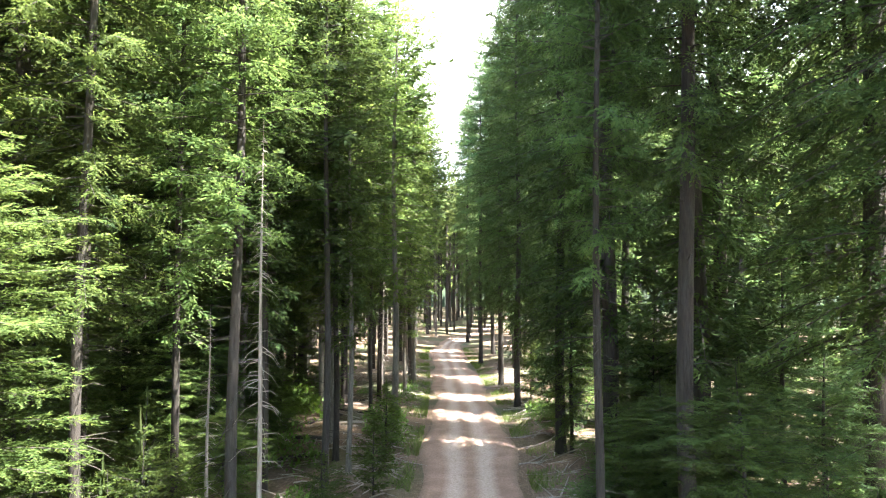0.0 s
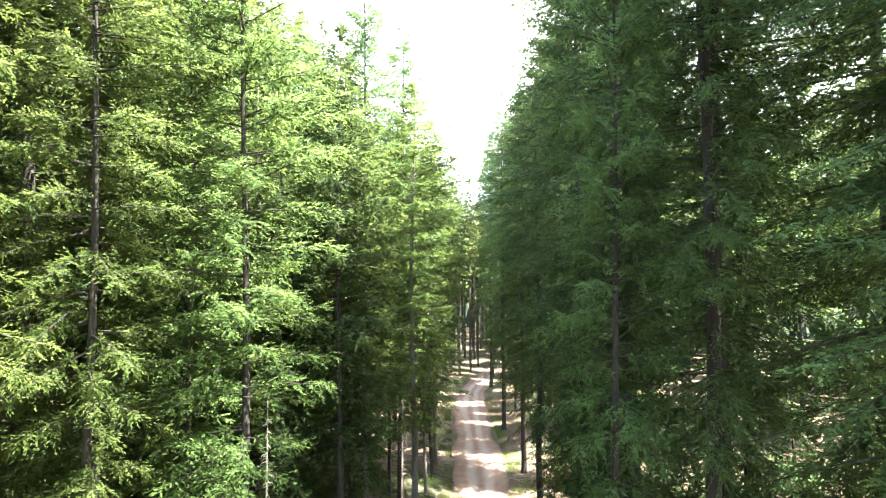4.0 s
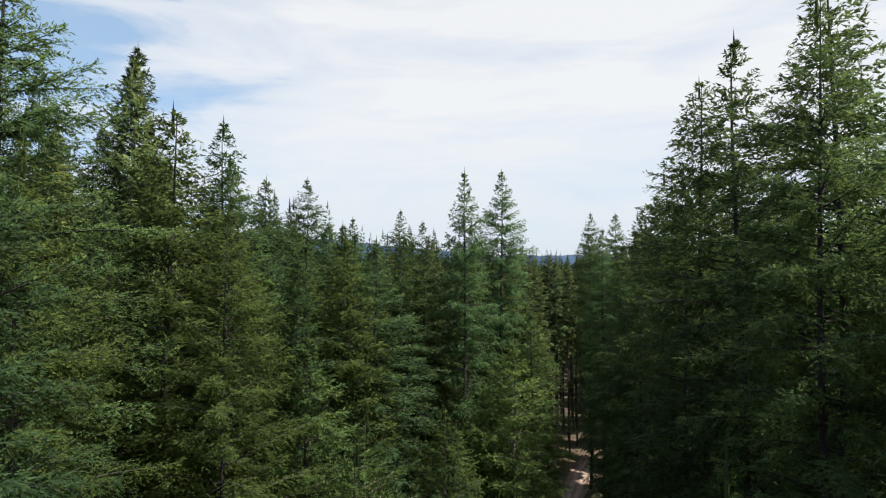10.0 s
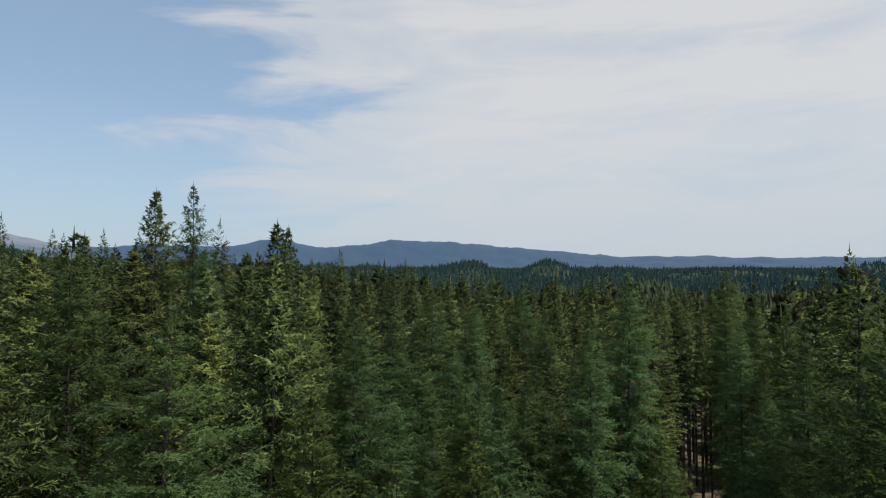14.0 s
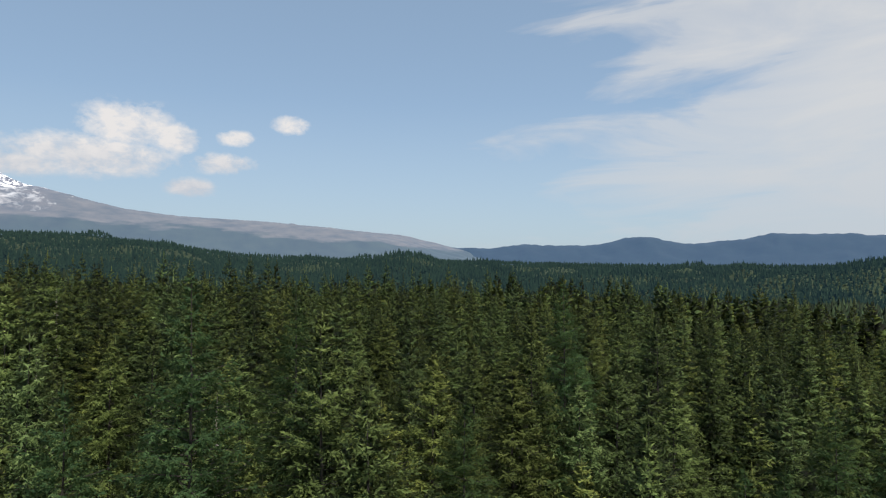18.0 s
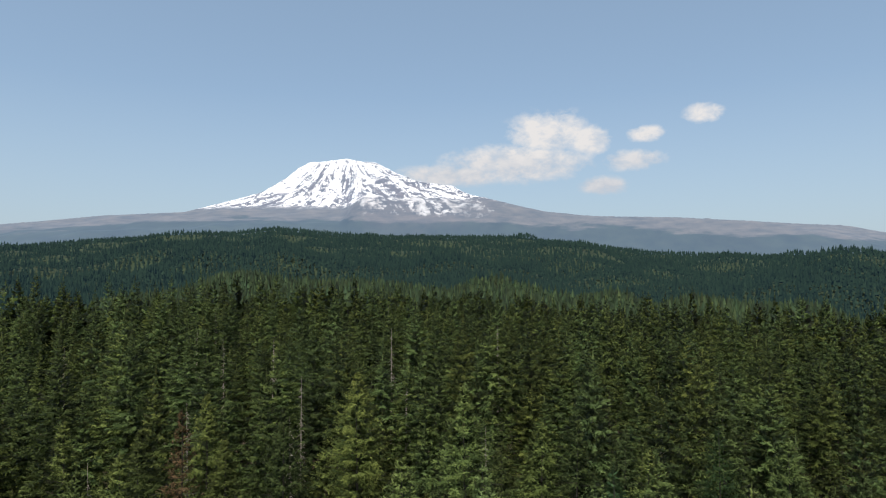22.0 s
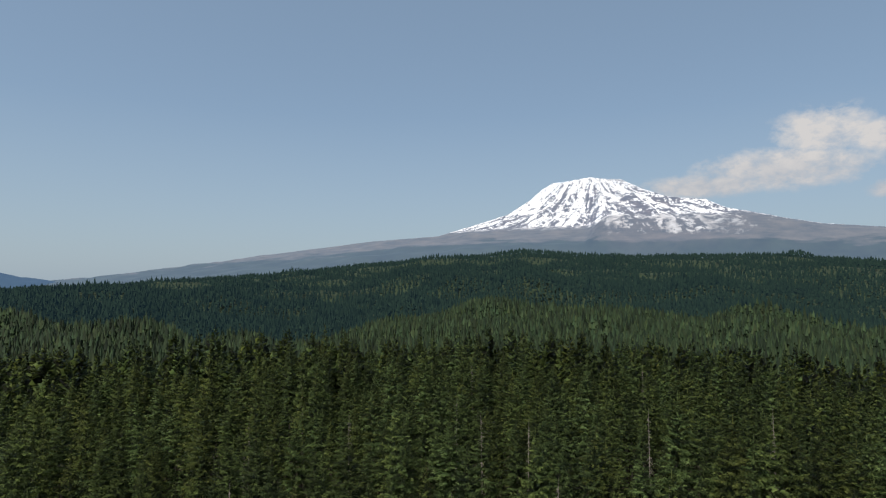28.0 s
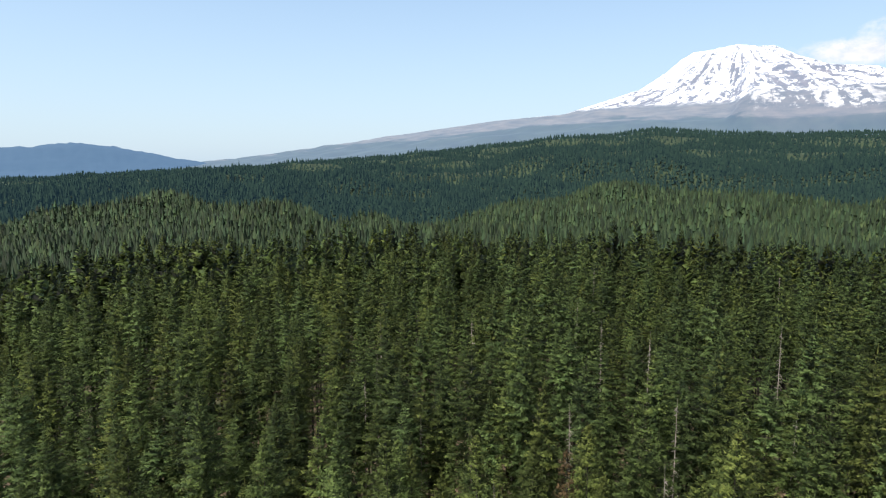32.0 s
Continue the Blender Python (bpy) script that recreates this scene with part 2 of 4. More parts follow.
def far_mountain():
    """Rock, snow in gullies, bare burnt slopes; a faint blue emission stands in for the haze."""
    m, n = material("snowy_volcano")
    uv = n.add("UVMap").outputs[0]
    u, h = n.add("SeparateXYZ", {0: uv}).outputs[:2]
    p = n.add("NewGeometry").outputs["Position"]
    run = n.add("CombineXYZ", {0: n.math("MULTIPLY", u, 1.0), 1: n.math("MULTIPLY", h, 0.45), 2: 3.7}).outputs[0]
    ribs = n.noise(run, 15.0, 3.0, 0.5, 0.3)
    gully = n.noise(run, 40.0, 6.0, 0.68, 0.4)
    patch = n.noise(p, 0.024, 5.0, 0.62, 0.5)
    fleck = n.noise(p, 0.060, 4.0, 0.6, 0.8)
    right = n.ramp(n.math("ADD", u, 2.0), (0.15, 0.0), (0.75, 1.0))
    rise = n.math("SUBTRACT", n.math("MULTIPLY", n.math("SUBTRACT", h, 0.66), 0.55), n.math("MULTIPLY", right, 0.06))
    lie = n.math("ADD", n.math("MULTIPLY", n.math("SUBTRACT", gully, 0.5), 1.6), n.math("MULTIPLY", n.math("SUBTRACT", patch, 0.5), 1.7))
    lie = n.math("ADD", lie, n.math("MULTIPLY", n.math("SUBTRACT", fleck, 0.5), 1.5))
    cover = n.math("ADD", n.math("ADD", rise, lie), n.math("MULTIPLY", n.math("SUBTRACT", ribs, 0.47), 1.9))
    snow = n.ramp(cover, (0.0, 0.0), (0.12, 1.0))
    snow = n.math("MULTIPLY", snow, n.ramp(n.math("ADD", h, n.math("MULTIPLY", n.math("SUBTRACT", patch, 0.5), 0.10)), (0.47, 0.0), (0.53, 1.0)))
    line = n.add("Attribute")
    line.attribute_name = "under_timberline"
    over = n.math("MULTIPLY_ADD", line.outputs["Fac"], -0.5, n.math("MULTIPLY", n.math("SUBTRACT", patch, 0.5), 0.5))
    snow = n.math("MULTIPLY", snow, n.ramp(over, (0.26, 0.0), (0.36, 1.0)))
    rock = n.ramp(patch, (0.3, (0.055, 0.055, 0.065)), (0.7, (0.14, 0.115, 0.11)))
    flatp = n.add("Mapping", {"Vector": p, "Scale": (1, 1, 5)}).outputs[0]
    low = n.ramp(n.noise(flatp, 0.010, 6.0, 0.65), (0.3, (0.045, 0.05, 0.05)), (0.68, (0.125, 0.11, 0.095)))
    wood = n.ramp(n.noise(p, 0.012, 5.0), (0.35, (0.012, 0.022, 0.018)), (0.7, (0.028, 0.042, 0.030)))
    belts = n.noise(flatp, 0.0045, 4.0, 0.6)
    woods_at = n.math("ADD", n.math("MULTIPLY_ADD", line.outputs["Fac"], 0.5, 0.5), n.math("MULTIPLY", n.math("SUBTRACT", belts, 0.5), 0.9))
    low = n.mix(n.ramp(woods_at, (0.50, 0.0), (0.62, 0.92)), low, wood)
    base = n.mix(n.ramp(h, (0.46, 0.0), (0.54, 1.0)), low, rock)
    col = n.mix(snow, base, n.mix(n.ramp(ribs, (0.45, 0.0), (0.7, 0.7)), (0.80, 0.81, 0.83), (0.74, 0.67, 0.62)))
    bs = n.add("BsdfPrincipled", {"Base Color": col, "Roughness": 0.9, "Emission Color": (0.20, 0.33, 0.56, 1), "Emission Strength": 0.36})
    finish(n, bs.outputs[0])
    return m


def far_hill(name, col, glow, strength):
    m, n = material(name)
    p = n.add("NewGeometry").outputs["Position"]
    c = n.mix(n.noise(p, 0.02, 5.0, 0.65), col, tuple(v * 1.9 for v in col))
    # blue emission on the hillside stands in for haze
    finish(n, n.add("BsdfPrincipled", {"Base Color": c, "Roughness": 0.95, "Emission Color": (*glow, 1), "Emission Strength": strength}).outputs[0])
    return m


SLOPE_FIR = needles("slope_fir_needles", (0.014, 0.029, 0.014), (0.027, 0.051, 0.022), (0.043, 0.069, 0.028), 0.08)
FIR = needles("fir_needles", (0.032, 0.070, 0.031), (0.062, 0.124, 0.048), (0.106, 0.174, 0.058), 0.50)
YOUNG = needles("young_fir_needles", (0.034, 0.072, 0.024), (0.070, 0.125, 0.036), (0.118, 0.178, 0.050), 0.50)
# yellower copy of the fir needles, sunlight put into the colour
SUN_TINTED = needles("sun_tinted_needles", (0.036, 0.074, 0.024), (0.073, 0.125, 0.036), (0.118, 0.172, 0.050), 0.50)
DYING = needles("dying_fir_needles", (0.035, 0.028, 0.014), (0.095, 0.065, 0.030), (0.16, 0.11, 0.055), 0.1)
# FAR_FIR runs from painted inner shade to pale new tips
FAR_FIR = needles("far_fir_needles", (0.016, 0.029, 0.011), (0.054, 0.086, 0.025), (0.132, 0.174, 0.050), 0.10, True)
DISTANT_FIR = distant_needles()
BARK = bark("fir_bark", (0.016, 0.013, 0.012), (0.062, 0.052, 0.045))
PALE_BARK = bark("pale_pole_bark", (0.07, 0.06, 0.05), (0.24, 0.215, 0.185), 0.05)
DEADWOOD = bark("weathered_deadwood", (0.17, 0.14, 0.12), (0.42, 0.37, 0.33), 0.0)
FLOOR, ROAD = forest_floor(), dirt_road()
SHRUB = broad("shrub_leaves", (0.05, 0.11, 0.02), (0.13, 0.22, 0.04))
GRASS = broad("verge_grass", (0.06, 0.10, 0.025), (0.16, 0.20, 0.06))
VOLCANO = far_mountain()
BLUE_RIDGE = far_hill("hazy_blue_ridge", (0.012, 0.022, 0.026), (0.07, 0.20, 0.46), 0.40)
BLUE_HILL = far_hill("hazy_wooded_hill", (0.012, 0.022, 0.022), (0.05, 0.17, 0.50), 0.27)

# ---------------------------------------------------------------- mesh helpers


def mesh_of(name, verts, tris, mats, index=None, smooth=False):
    """A mesh from numpy arrays of points and triangles."""
    verts, tris = np.asarray(verts, np.float32), np.asarray(tris, np.int32)
    me = bpy.data.meshes.new(name)
    k = tris.shape[1]
    me.vertices.add(len(verts))
    me.vertices.foreach_set("co", verts.ravel())
    me.loops.add(tris.size)
    me.loops.foreach_set("vertex_index", tris.ravel())
    me.polygons.add(len(tris))
    me.polygons.foreach_set("loop_start", np.arange(0, tris.size, k, dtype=np.int32))
    for m in mats:
        me.materials.append(m)
    if index is not None:
        me.polygons.foreach_set("material_index", np.asarray(index, np.int32))
    me.polygons.foreach_set("use_smooth", np.full(len(tris), smooth))
    me.update(calc_edges=True)
    return me


def child(name, me, parent, label=""):
    ob = new(name, me)
    ob.parent = parent
    return tagged(ob, label)


def join(pieces):
    """One pair of arrays from many."""
    vs, fs, at = [], [], 0
    for v, f in pieces:
        vs.append(v), fs.append(f + at)
        at += len(v)
    return np.concatenate(vs), np.concatenate(fs)


def step(a, b, x):
    x = np.clip((x - a) / (b - a), 0, 1)
    return x * x * (3 - 2 * x)


def wave(x, y, size, seed):
    """Soft rolling noise from -1 to 1."""
    r, out = np.random.RandomState(seed), 0.0
    for k in range(7):
        a, ph, f = r.uniform(0, 6.283), r.uniform(0, 6.283), r.uniform(0.6, 1.9) / size
        out = out + np.sin((x * math.cos(a) + y * math.sin(a)) * 6.283 * f + ph + 0.8 * np.sin((y * math.cos(a) - x * math.sin(a)) * 4.1 * f))
    return out / 4.0


# ---------------------------------------------------------------- the land
# height above the drone, in degrees, at which the far wooded slopes end, by azimuth to the left of +y
FORE_AZ = [-60, 0, 30, 50, 62, 72, 79, 86, 96, 101, 105, 108, 112, 120, 126, 132, 139, 146, 155, 180, 300]
FORE_EL = [0.6, 0.8, 0.85, 1.25, 1.45, 1.85, 2.75, 3.3, 3.3, 3.6, 3.95, 3.5, 3.15, 2.55, 1.75, 1.4, 0.75, 0.5, -0.1, 0.2, 0.6]
FORE_R = 2600.0


def road_x(y):
    return 0.9 + 0.6 * np.sin(np.clip((y - 25) / 70, 0, 1) * np.pi) + 0.0004 * np.maximum(y - 100.0, 0) ** 2 * 6.0 + 0.3 * np.sin(y * 0.05)


def land(x, y):
    x, y = np.asarray(x, float), np.asarray(y, float)
    r = np.hypot(x, y)
    az = (np.degrees(np.arctan2(-x, y)) + 60) % 360 - 60
    near = 1.35 - 0.034 * np.clip(y, -60, 150) + 11.0 * step(20, 200, -x) - 3.0 * step(40, 160, x)
    off = np.abs(x - road_x(y))
    near = near + 0.5 * wave(x, y, 22, 3) * step(3.5, 9, off) + 0.10 * wave(x, y, 3.1, 5) * step(2.6, 4.5, off) + 0.35 * step(3.0, 5.5, off)
    top = 70 + FORE_R * np.tan(np.radians(np.interp(az, FORE_AZ, FORE_EL))) - 34
    valley = -24.0
    k = np.clip((r - 480) / (FORE_R - 480), 0, 1)
    far = valley + (top - valley) * k ** 1.15 + 38 * wave(x, y, 800, 11) * np.sin(np.pi * np.clip(k, 0, 1)) + 20 * wave(x, y, 290, 12) * step(420, 700, r) * (1 - step(2200, 2600, r))
    brow = 26 * np.exp(-((az - 139) / 15) ** 2 - ((r - 1150) / 420) ** 2)
    far = far + brow - 40 * step(2650, 3600, r)
    t = step(265, 430, r + 14 * wave(x, y, 160, 8))
    return near * (1 - t) + far * t


def build_ground():
    rings = np.concatenate([np.arange(1.0, 90, 1.0), np.geomspace(90, 4950, 92)])
    n = 240
    a = np.linspace(0, 2 * np.pi, n, endpoint=False)
    R, A = np.meshgrid(rings, a, indexing="ij")
    x, y = -np.sin(A) * R, np.cos(A) * R
    v = np.stack([x, y, land(x, y)], 2).reshape(-1, 3)
    v = np.vstack([v, [[0, 0, float(land(0, 0))]]])
    i, j = np.meshgrid(np.arange(len(rings) - 1), np.arange(n), indexing="ij")
    j2 = (j + 1) % n
    q = np.stack([i * n + j, i * n + j2, (i + 1) * n + j2, (i + 1) * n + j], 2).reshape(-1, 4)
    f = np.vstack([q[:, [0, 2, 1]], q[:, [0, 3, 2]]])
    c = np.stack([np.full(n, len(v) - 1), (np.arange(n) + 1) % n, np.arange(n)], 1)
    f = np.vstack([f, c])
    tagged(new("ground", mesh_of("ground", v, f[:, ::-1], [FLOOR], smooth=True)), "forest floor of brown needle litter, moss and twigs", "ground", kind="structure")


build_ground()


def build_road():
    ys = np.arange(-70, 190, 0.8)
    us = np.linspace(0, 1, 15)
    half = 2.6 + 0.25 * np.sin(ys * 0.21) + 0.2 * np.sin(ys * 0.53 + 1)
    Y, U = np.meshgrid(ys, us, indexing="ij")
    X = road_x(Y) + (U - 0.5) * 2 * half[:, None]
    rut = -0.05 * np.exp(-((np.abs(U - 0.5) - 0.145) / 0.05) ** 2)
    edge = -0.16 * step(0.40, 0.5, np.abs(U - 0.5))
    Z = land(X, Y) + 0.09 + rut + edge + 0.012 * wave(X, Y, 1.3, 9)
    v = np.stack([X, Y, Z], 2).reshape(-1, 3)
    n = len(us)
    i, j = np.meshgrid(np.arange(len(ys) - 1), np.arange(n - 1), indexing="ij")
    q = np.stack([i * n + j, i * n + j + 1, (i + 1) * n + j + 1, (i + 1) * n + j], 2).reshape(-1, 4)
    me = mesh_of("road", v, q, [ROAD], smooth=True)
    uv = me.uv_layers.new(name="UVMap")
    uvs = np.stack([U.reshape(-1)[q.ravel()], Y.reshape(-1)[q.ravel()] * 0.15], 1)
    uv.data.foreach_set("uv", uvs.astype(np.float32).ravel())
    tagged(new("road", me), "unpaved forest road of pinkish dirt with two pale wheel tracks", "road", kind="structure")


build_road()


def polar_patch(name, az0, az1, naz, r0, r1, nr, height, mat, label, category):
    a = np.radians(np.linspace(az0, az1, naz))
    r = np.linspace(r0, r1, nr)
    R, A = np.meshgrid(r, a, indexing="ij")
    x, y = -np.sin(A) * R, np.cos(A) * R
    z, uu, vv = height(x, y, R, np.degrees(A))
    v = np.stack([x, y, z], 2).reshape(-1, 3)
    i, j = np.meshgrid(np.arange(nr - 1), np.arange(naz - 1), indexing="ij")
    q = np.stack([i * naz + j, (i + 1) * naz + j, (i + 1) * naz + j + 1, i * naz + j + 1], 2).reshape(-1, 4)[:, ::-1]
    me = mesh_of(name, v, q, [mat], smooth=True)
    uvl = me.uv_layers.new(name="UVMap")
    uvl.data.foreach_set("uv", np.stack([uu.reshape(-1)[q.ravel()], vv.reshape(-1)[q.ravel()]], 1).astype(np.float32).ravel())
    return tagged(new(name, me), label, category, kind="structure")


PEAK_AZ, PEAK_R, PEAK_Z = radians(98.6), 4300.0, 785.0
PEAK = (-math.sin(PEAK_AZ) * PEAK_R, math.cos(PEAK_AZ) * PEAK_R)


# skyline of the mountain and its apron, in degrees over the drone, by azimuth
LID_AZ = [50, 54, 58, 60, 65, 70, 77, 81, 83.5, 86, 88, 89.5, 92.5, 94.6, 96.3, 97.6, 98.9, 101.2, 102.3, 103.3, 104.3, 106.3, 109.3, 112.6, 118.6, 122.5, 126.5, 132, 139, 145, 152]
LID_EL = [2.0, 2.7, 3.15, 3.25, 3.7, 4.1, 4.35, 4.8, 5.35, 6.0, 6.45, 7.2, 7.55, 8.35, 9.2, 9.33, 9.5, 9.16, 9.05, 8.5, 7.6, 6.35, 5.4, 4.4, 3.9, 3.35, 2.8, 2.3, 1.1, 0.2, -1.5]


def volcano(x, y, R, A):
    """A worn stratovolcano: broad shoulders, a flat top with two humps, gullied flanks, a long low apron."""
    dx, dy = x - PEAK[0], y - PEAK[1]
    ax = (-math.sin(PEAK_AZ), math.cos(PEAK_AZ))
    deep = dx * ax[0] + dy * ax[1]                       # away from the drone
    side = dx * ax[1] - dy * ax[0]                       # positive to the right as seen from the drone
    s = np.hypot(side, np.where(deep < 0, 1.65, 1.2) * deep)
    left = np.interp(s, [0, 100, 195, 278, 353, 430, 579, 808, 1063, 1566, 1950, 2500, 3300, 4300], [786, 784, 764, 756, 712, 648, 550, 480, 412, 372, 310, 235, 135, 40])
    right = np.interp(s, [0, 75, 173, 301, 460, 690, 814, 963, 1160, 1358, 1740, 2270, 2740, 3300, 4300], [786, 776, 764, 700, 640, 612, 555, 525, 476, 435, 410, 395, 360, 300, 110])
    k = step(-60, 60, side)
    z = left * (1 - k) + right * k
    ang = np.arctan2(deep, side)
    high = step(360, 620, z)
    gul = np.sin(ang * 23 + 2.0 * np.sin(ang * 7 + s * 0.004)) * 0.6 + np.sin(ang * 41 + s * 0.01) * 0.4
    z = z + gul * 22 * high * step(40, 330, s)
    z = z + 9 * wave(x, y, 240, 31) + 4 * wave(x, y, 80, 32) * step(380, 520, z)
    z = z + 16 * np.exp(-((side + 45) / 60) ** 2 - (deep / 160) ** 2) + 14 * np.exp(-((side - 155) / 35) ** 2 - (deep / 120) ** 2)
    lid = np.interp(A, LID_AZ, LID_EL)
    z = np.minimum(z, 74 + R * np.tan(np.radians(lid)) + 3 * wave(x, y, 60, 33))
    rim = step(2580, 2950, R)
    return z * rim + (land(x, y) - 30) * (1 - rim), ang, z / PEAK_Z


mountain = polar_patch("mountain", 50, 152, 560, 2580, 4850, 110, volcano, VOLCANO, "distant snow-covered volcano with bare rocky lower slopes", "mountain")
spots = np.empty(len(mountain.data.vertices) * 3, np.float32)
mountain.data.vertices.foreach_get("co", spots)
mx, my, mz = spots.reshape(-1, 3).T
timber = np.interp(np.degrees(np.arctan2(-mx, my)), [50, 60, 65, 70, 77, 83, 90, 98, 105, 112, 120, 132, 145], [1.6, 2.5, 2.7, 3.1, 3.65, 3.85, 3.95, 4.15, 4.3, 3.75, 3.1, 2.0, 0.5])
mountain.data.attributes.new("under_timberline", "FLOAT", "POINT").data.foreach_set("value", (timber - np.degrees(np.arctan2(mz - 74, np.hypot(mx, my)))).astype(np.float32))

HILL_AZ = [-40, -20, -6, 1, 6, 9, 13, 17, 21, 26, 30, 33, 34.5, 36.3, 38.5, 41, 44, 47, 50, 54, 58.5, 62, 66]
HILL_EL = [1.2, 1.4, 1.55, 1.75, 1.75, 2.0, 2.4, 2.75, 3.1, 3.28, 2.75, 2.55, 2.75, 3.35, 2.95, 2.5, 2.5, 2.6, 2.25, 2.4, 3.1, 2.6, 2.0]


def north_hills(x, y, R, A):
    crest = 52 + 3900 * np.tan(np.radians(np.interp(A, HILL_AZ, HILL_EL)))
    k = np.exp(-((R - 3900) / 420) ** 2)
    z = 60 + (crest - 60) * k + 7 * wave(x, y, 260, 41) + 3 * wave(x, y, 70, 42)
    return z, A, z


polar_patch("hills_north", -45, 66, 480, 3000, 4600, 36, north_hills, BLUE_HILL, "low wooded hills, dark blue from a painted haze glow", "hills")


def south_hills(x, y, R, A):
    crest = 88 + 3900 * np.tan(np.radians(np.interp(A, [140, 144, 147, 150.5, 153.6, 158, 170, 190, 215], [-0.6, 0.1, 0.65, 1.38, 1.6, 1.15, 1.3, 0.8, 0.3])))
    k = np.exp(-((R - 3900) / 420) ** 2)
    z = 20 + (crest - 20) * k + 6 * wave(x, y, 260, 51) + 3 * wave(x, y, 70, 52)
    return z, A, z


polar_patch("hills_south", 140, 215, 300, 3000, 4600, 30, south_hills, BLUE_RIDGE, "long wooded ridge far away, blue from a painted haze glow", "hills")

# ---------------------------------------------------------------- trees


def tube(points, radii, sides=6):
    """A tapered round limb along points, closed at its end."""
    p, n = np.asarray(points, float), len(points)
    t = np.gradient(p, axis=0)
    t /= np.linalg.norm(t, axis=1)[:, None]
    ref = np.where(np.abs(t[:, 2:3]) > 0.9, [[1.0, 0, 0]], [[0, 0, 1.0]])
    a = np.cross(t, ref)
    a /= np.linalg.norm(a, axis=1)[:, None]
    b = np.cross(t, a)
    ang = np.linspace(0, 2 * np.pi, sides, endpoint=False)
    ring = a[:, None] * np.cos(ang)[None, :, None] + b[:, None] * np.sin(ang)[None, :, None]
    v = (p[:, None] + ring * np.asarray(radii)[:, None, None]).reshape(-1, 3)
    i, j = np.meshgrid(np.arange(n - 1), np.arange(sides), indexing="ij")
    j2 = (j + 1) % sides
    q = np.stack([i * sides + j, i * sides + j2, (i + 1) * sides + j2, (i + 1) * sides + j], 2).reshape(-1, 4)
    return v, np.vstack([q[:, [0, 1, 2]], q[:, [0, 2, 3]]])


def trunk_of(rng, height, girth, sides, rings):
    z = np.concatenate([[-0.4, 0.0, 0.5], np.linspace(1.5, height, rings)])
    sway = np.stack([0.12 * np.sin(z * 0.23 + rng.uniform(0, 6)), 0.12 * np.sin(z * 0.19 + rng.uniform(0, 6)), z], 1)
    sway[:, :2] *= np.clip(z / 6, 0, 1)[:, None]
    rad = girth * np.maximum(0.02, (1 - z / (height * 1.01))) ** 0.8
    rad[:3] = girth * np.array([1.5, 1.3, 1.08])
    return tube(sway, np.maximum(rad, 0.012), sides)


def boughs(rng, height, base, reach, count, taper=0.42, loose=0.30):
    """Roots, headings, lengths and slopes of a conifer's live branches in loose whorls: a spire that widens to reach, then a little narrower."""
    deep = np.linspace(0.08, height - base, 200)
    apart = np.interp(deep, [0, 3, 8, 30], [0.28, 0.50, 0.80, 1.05])
    share = np.cumsum((0.22 + 0.78 * np.minimum(1, deep / 3.2)) / apart)
    low = np.interp((np.arange(count) + rng.uniform(0, 1, count)) / count, share / share[-1], deep)
    gap = np.interp(low, deep, apart)
    low = np.maximum(0.08, (np.round(low / gap) + rng.normal(0, loose, count)) * gap)
    u = 1 - low / (height - base)
    az = np.arange(count) * 2.39996 + rng.normal(0, 0.35, count)
    length = np.minimum(reach * np.clip(0.62 + 1.3 * u, 0, 1), 0.05 + taper * low) * rng.uniform(0.66, 1.14, count)
    length = length * (1 + 0.10 * np.sin(az * 2 + low * 0.35) + 0.08 * np.sin(low * 0.9 + az))
    slope = np.interp(low, [0, 2, 5, 12, 25, 38], [0.9, 0.55, 0.42, 0.24, -0.02, -0.22]) + rng.normal(0, 0.10, count)
    sag = np.interp(low, [0, 6, 15, 40], [0.02, 0.14, 0.26, 0.32]) * rng.uniform(0.6, 1.3, count)
    return height - low, az, length, slope, sag


def along(z, az, length, slope, sag, s):
    """Points on branches at shares s of their length."""
    d = length * s
    return np.stack([np.cos(az) * d, np.sin(az) * d, z + slope * d - sag * length * s * s + 0.10 * length * np.maximum(s - 0.7, 0)], -1)


def unit(v):
    return v / np.maximum(np.linalg.norm(v, axis=1), 1e-6)[:, None]


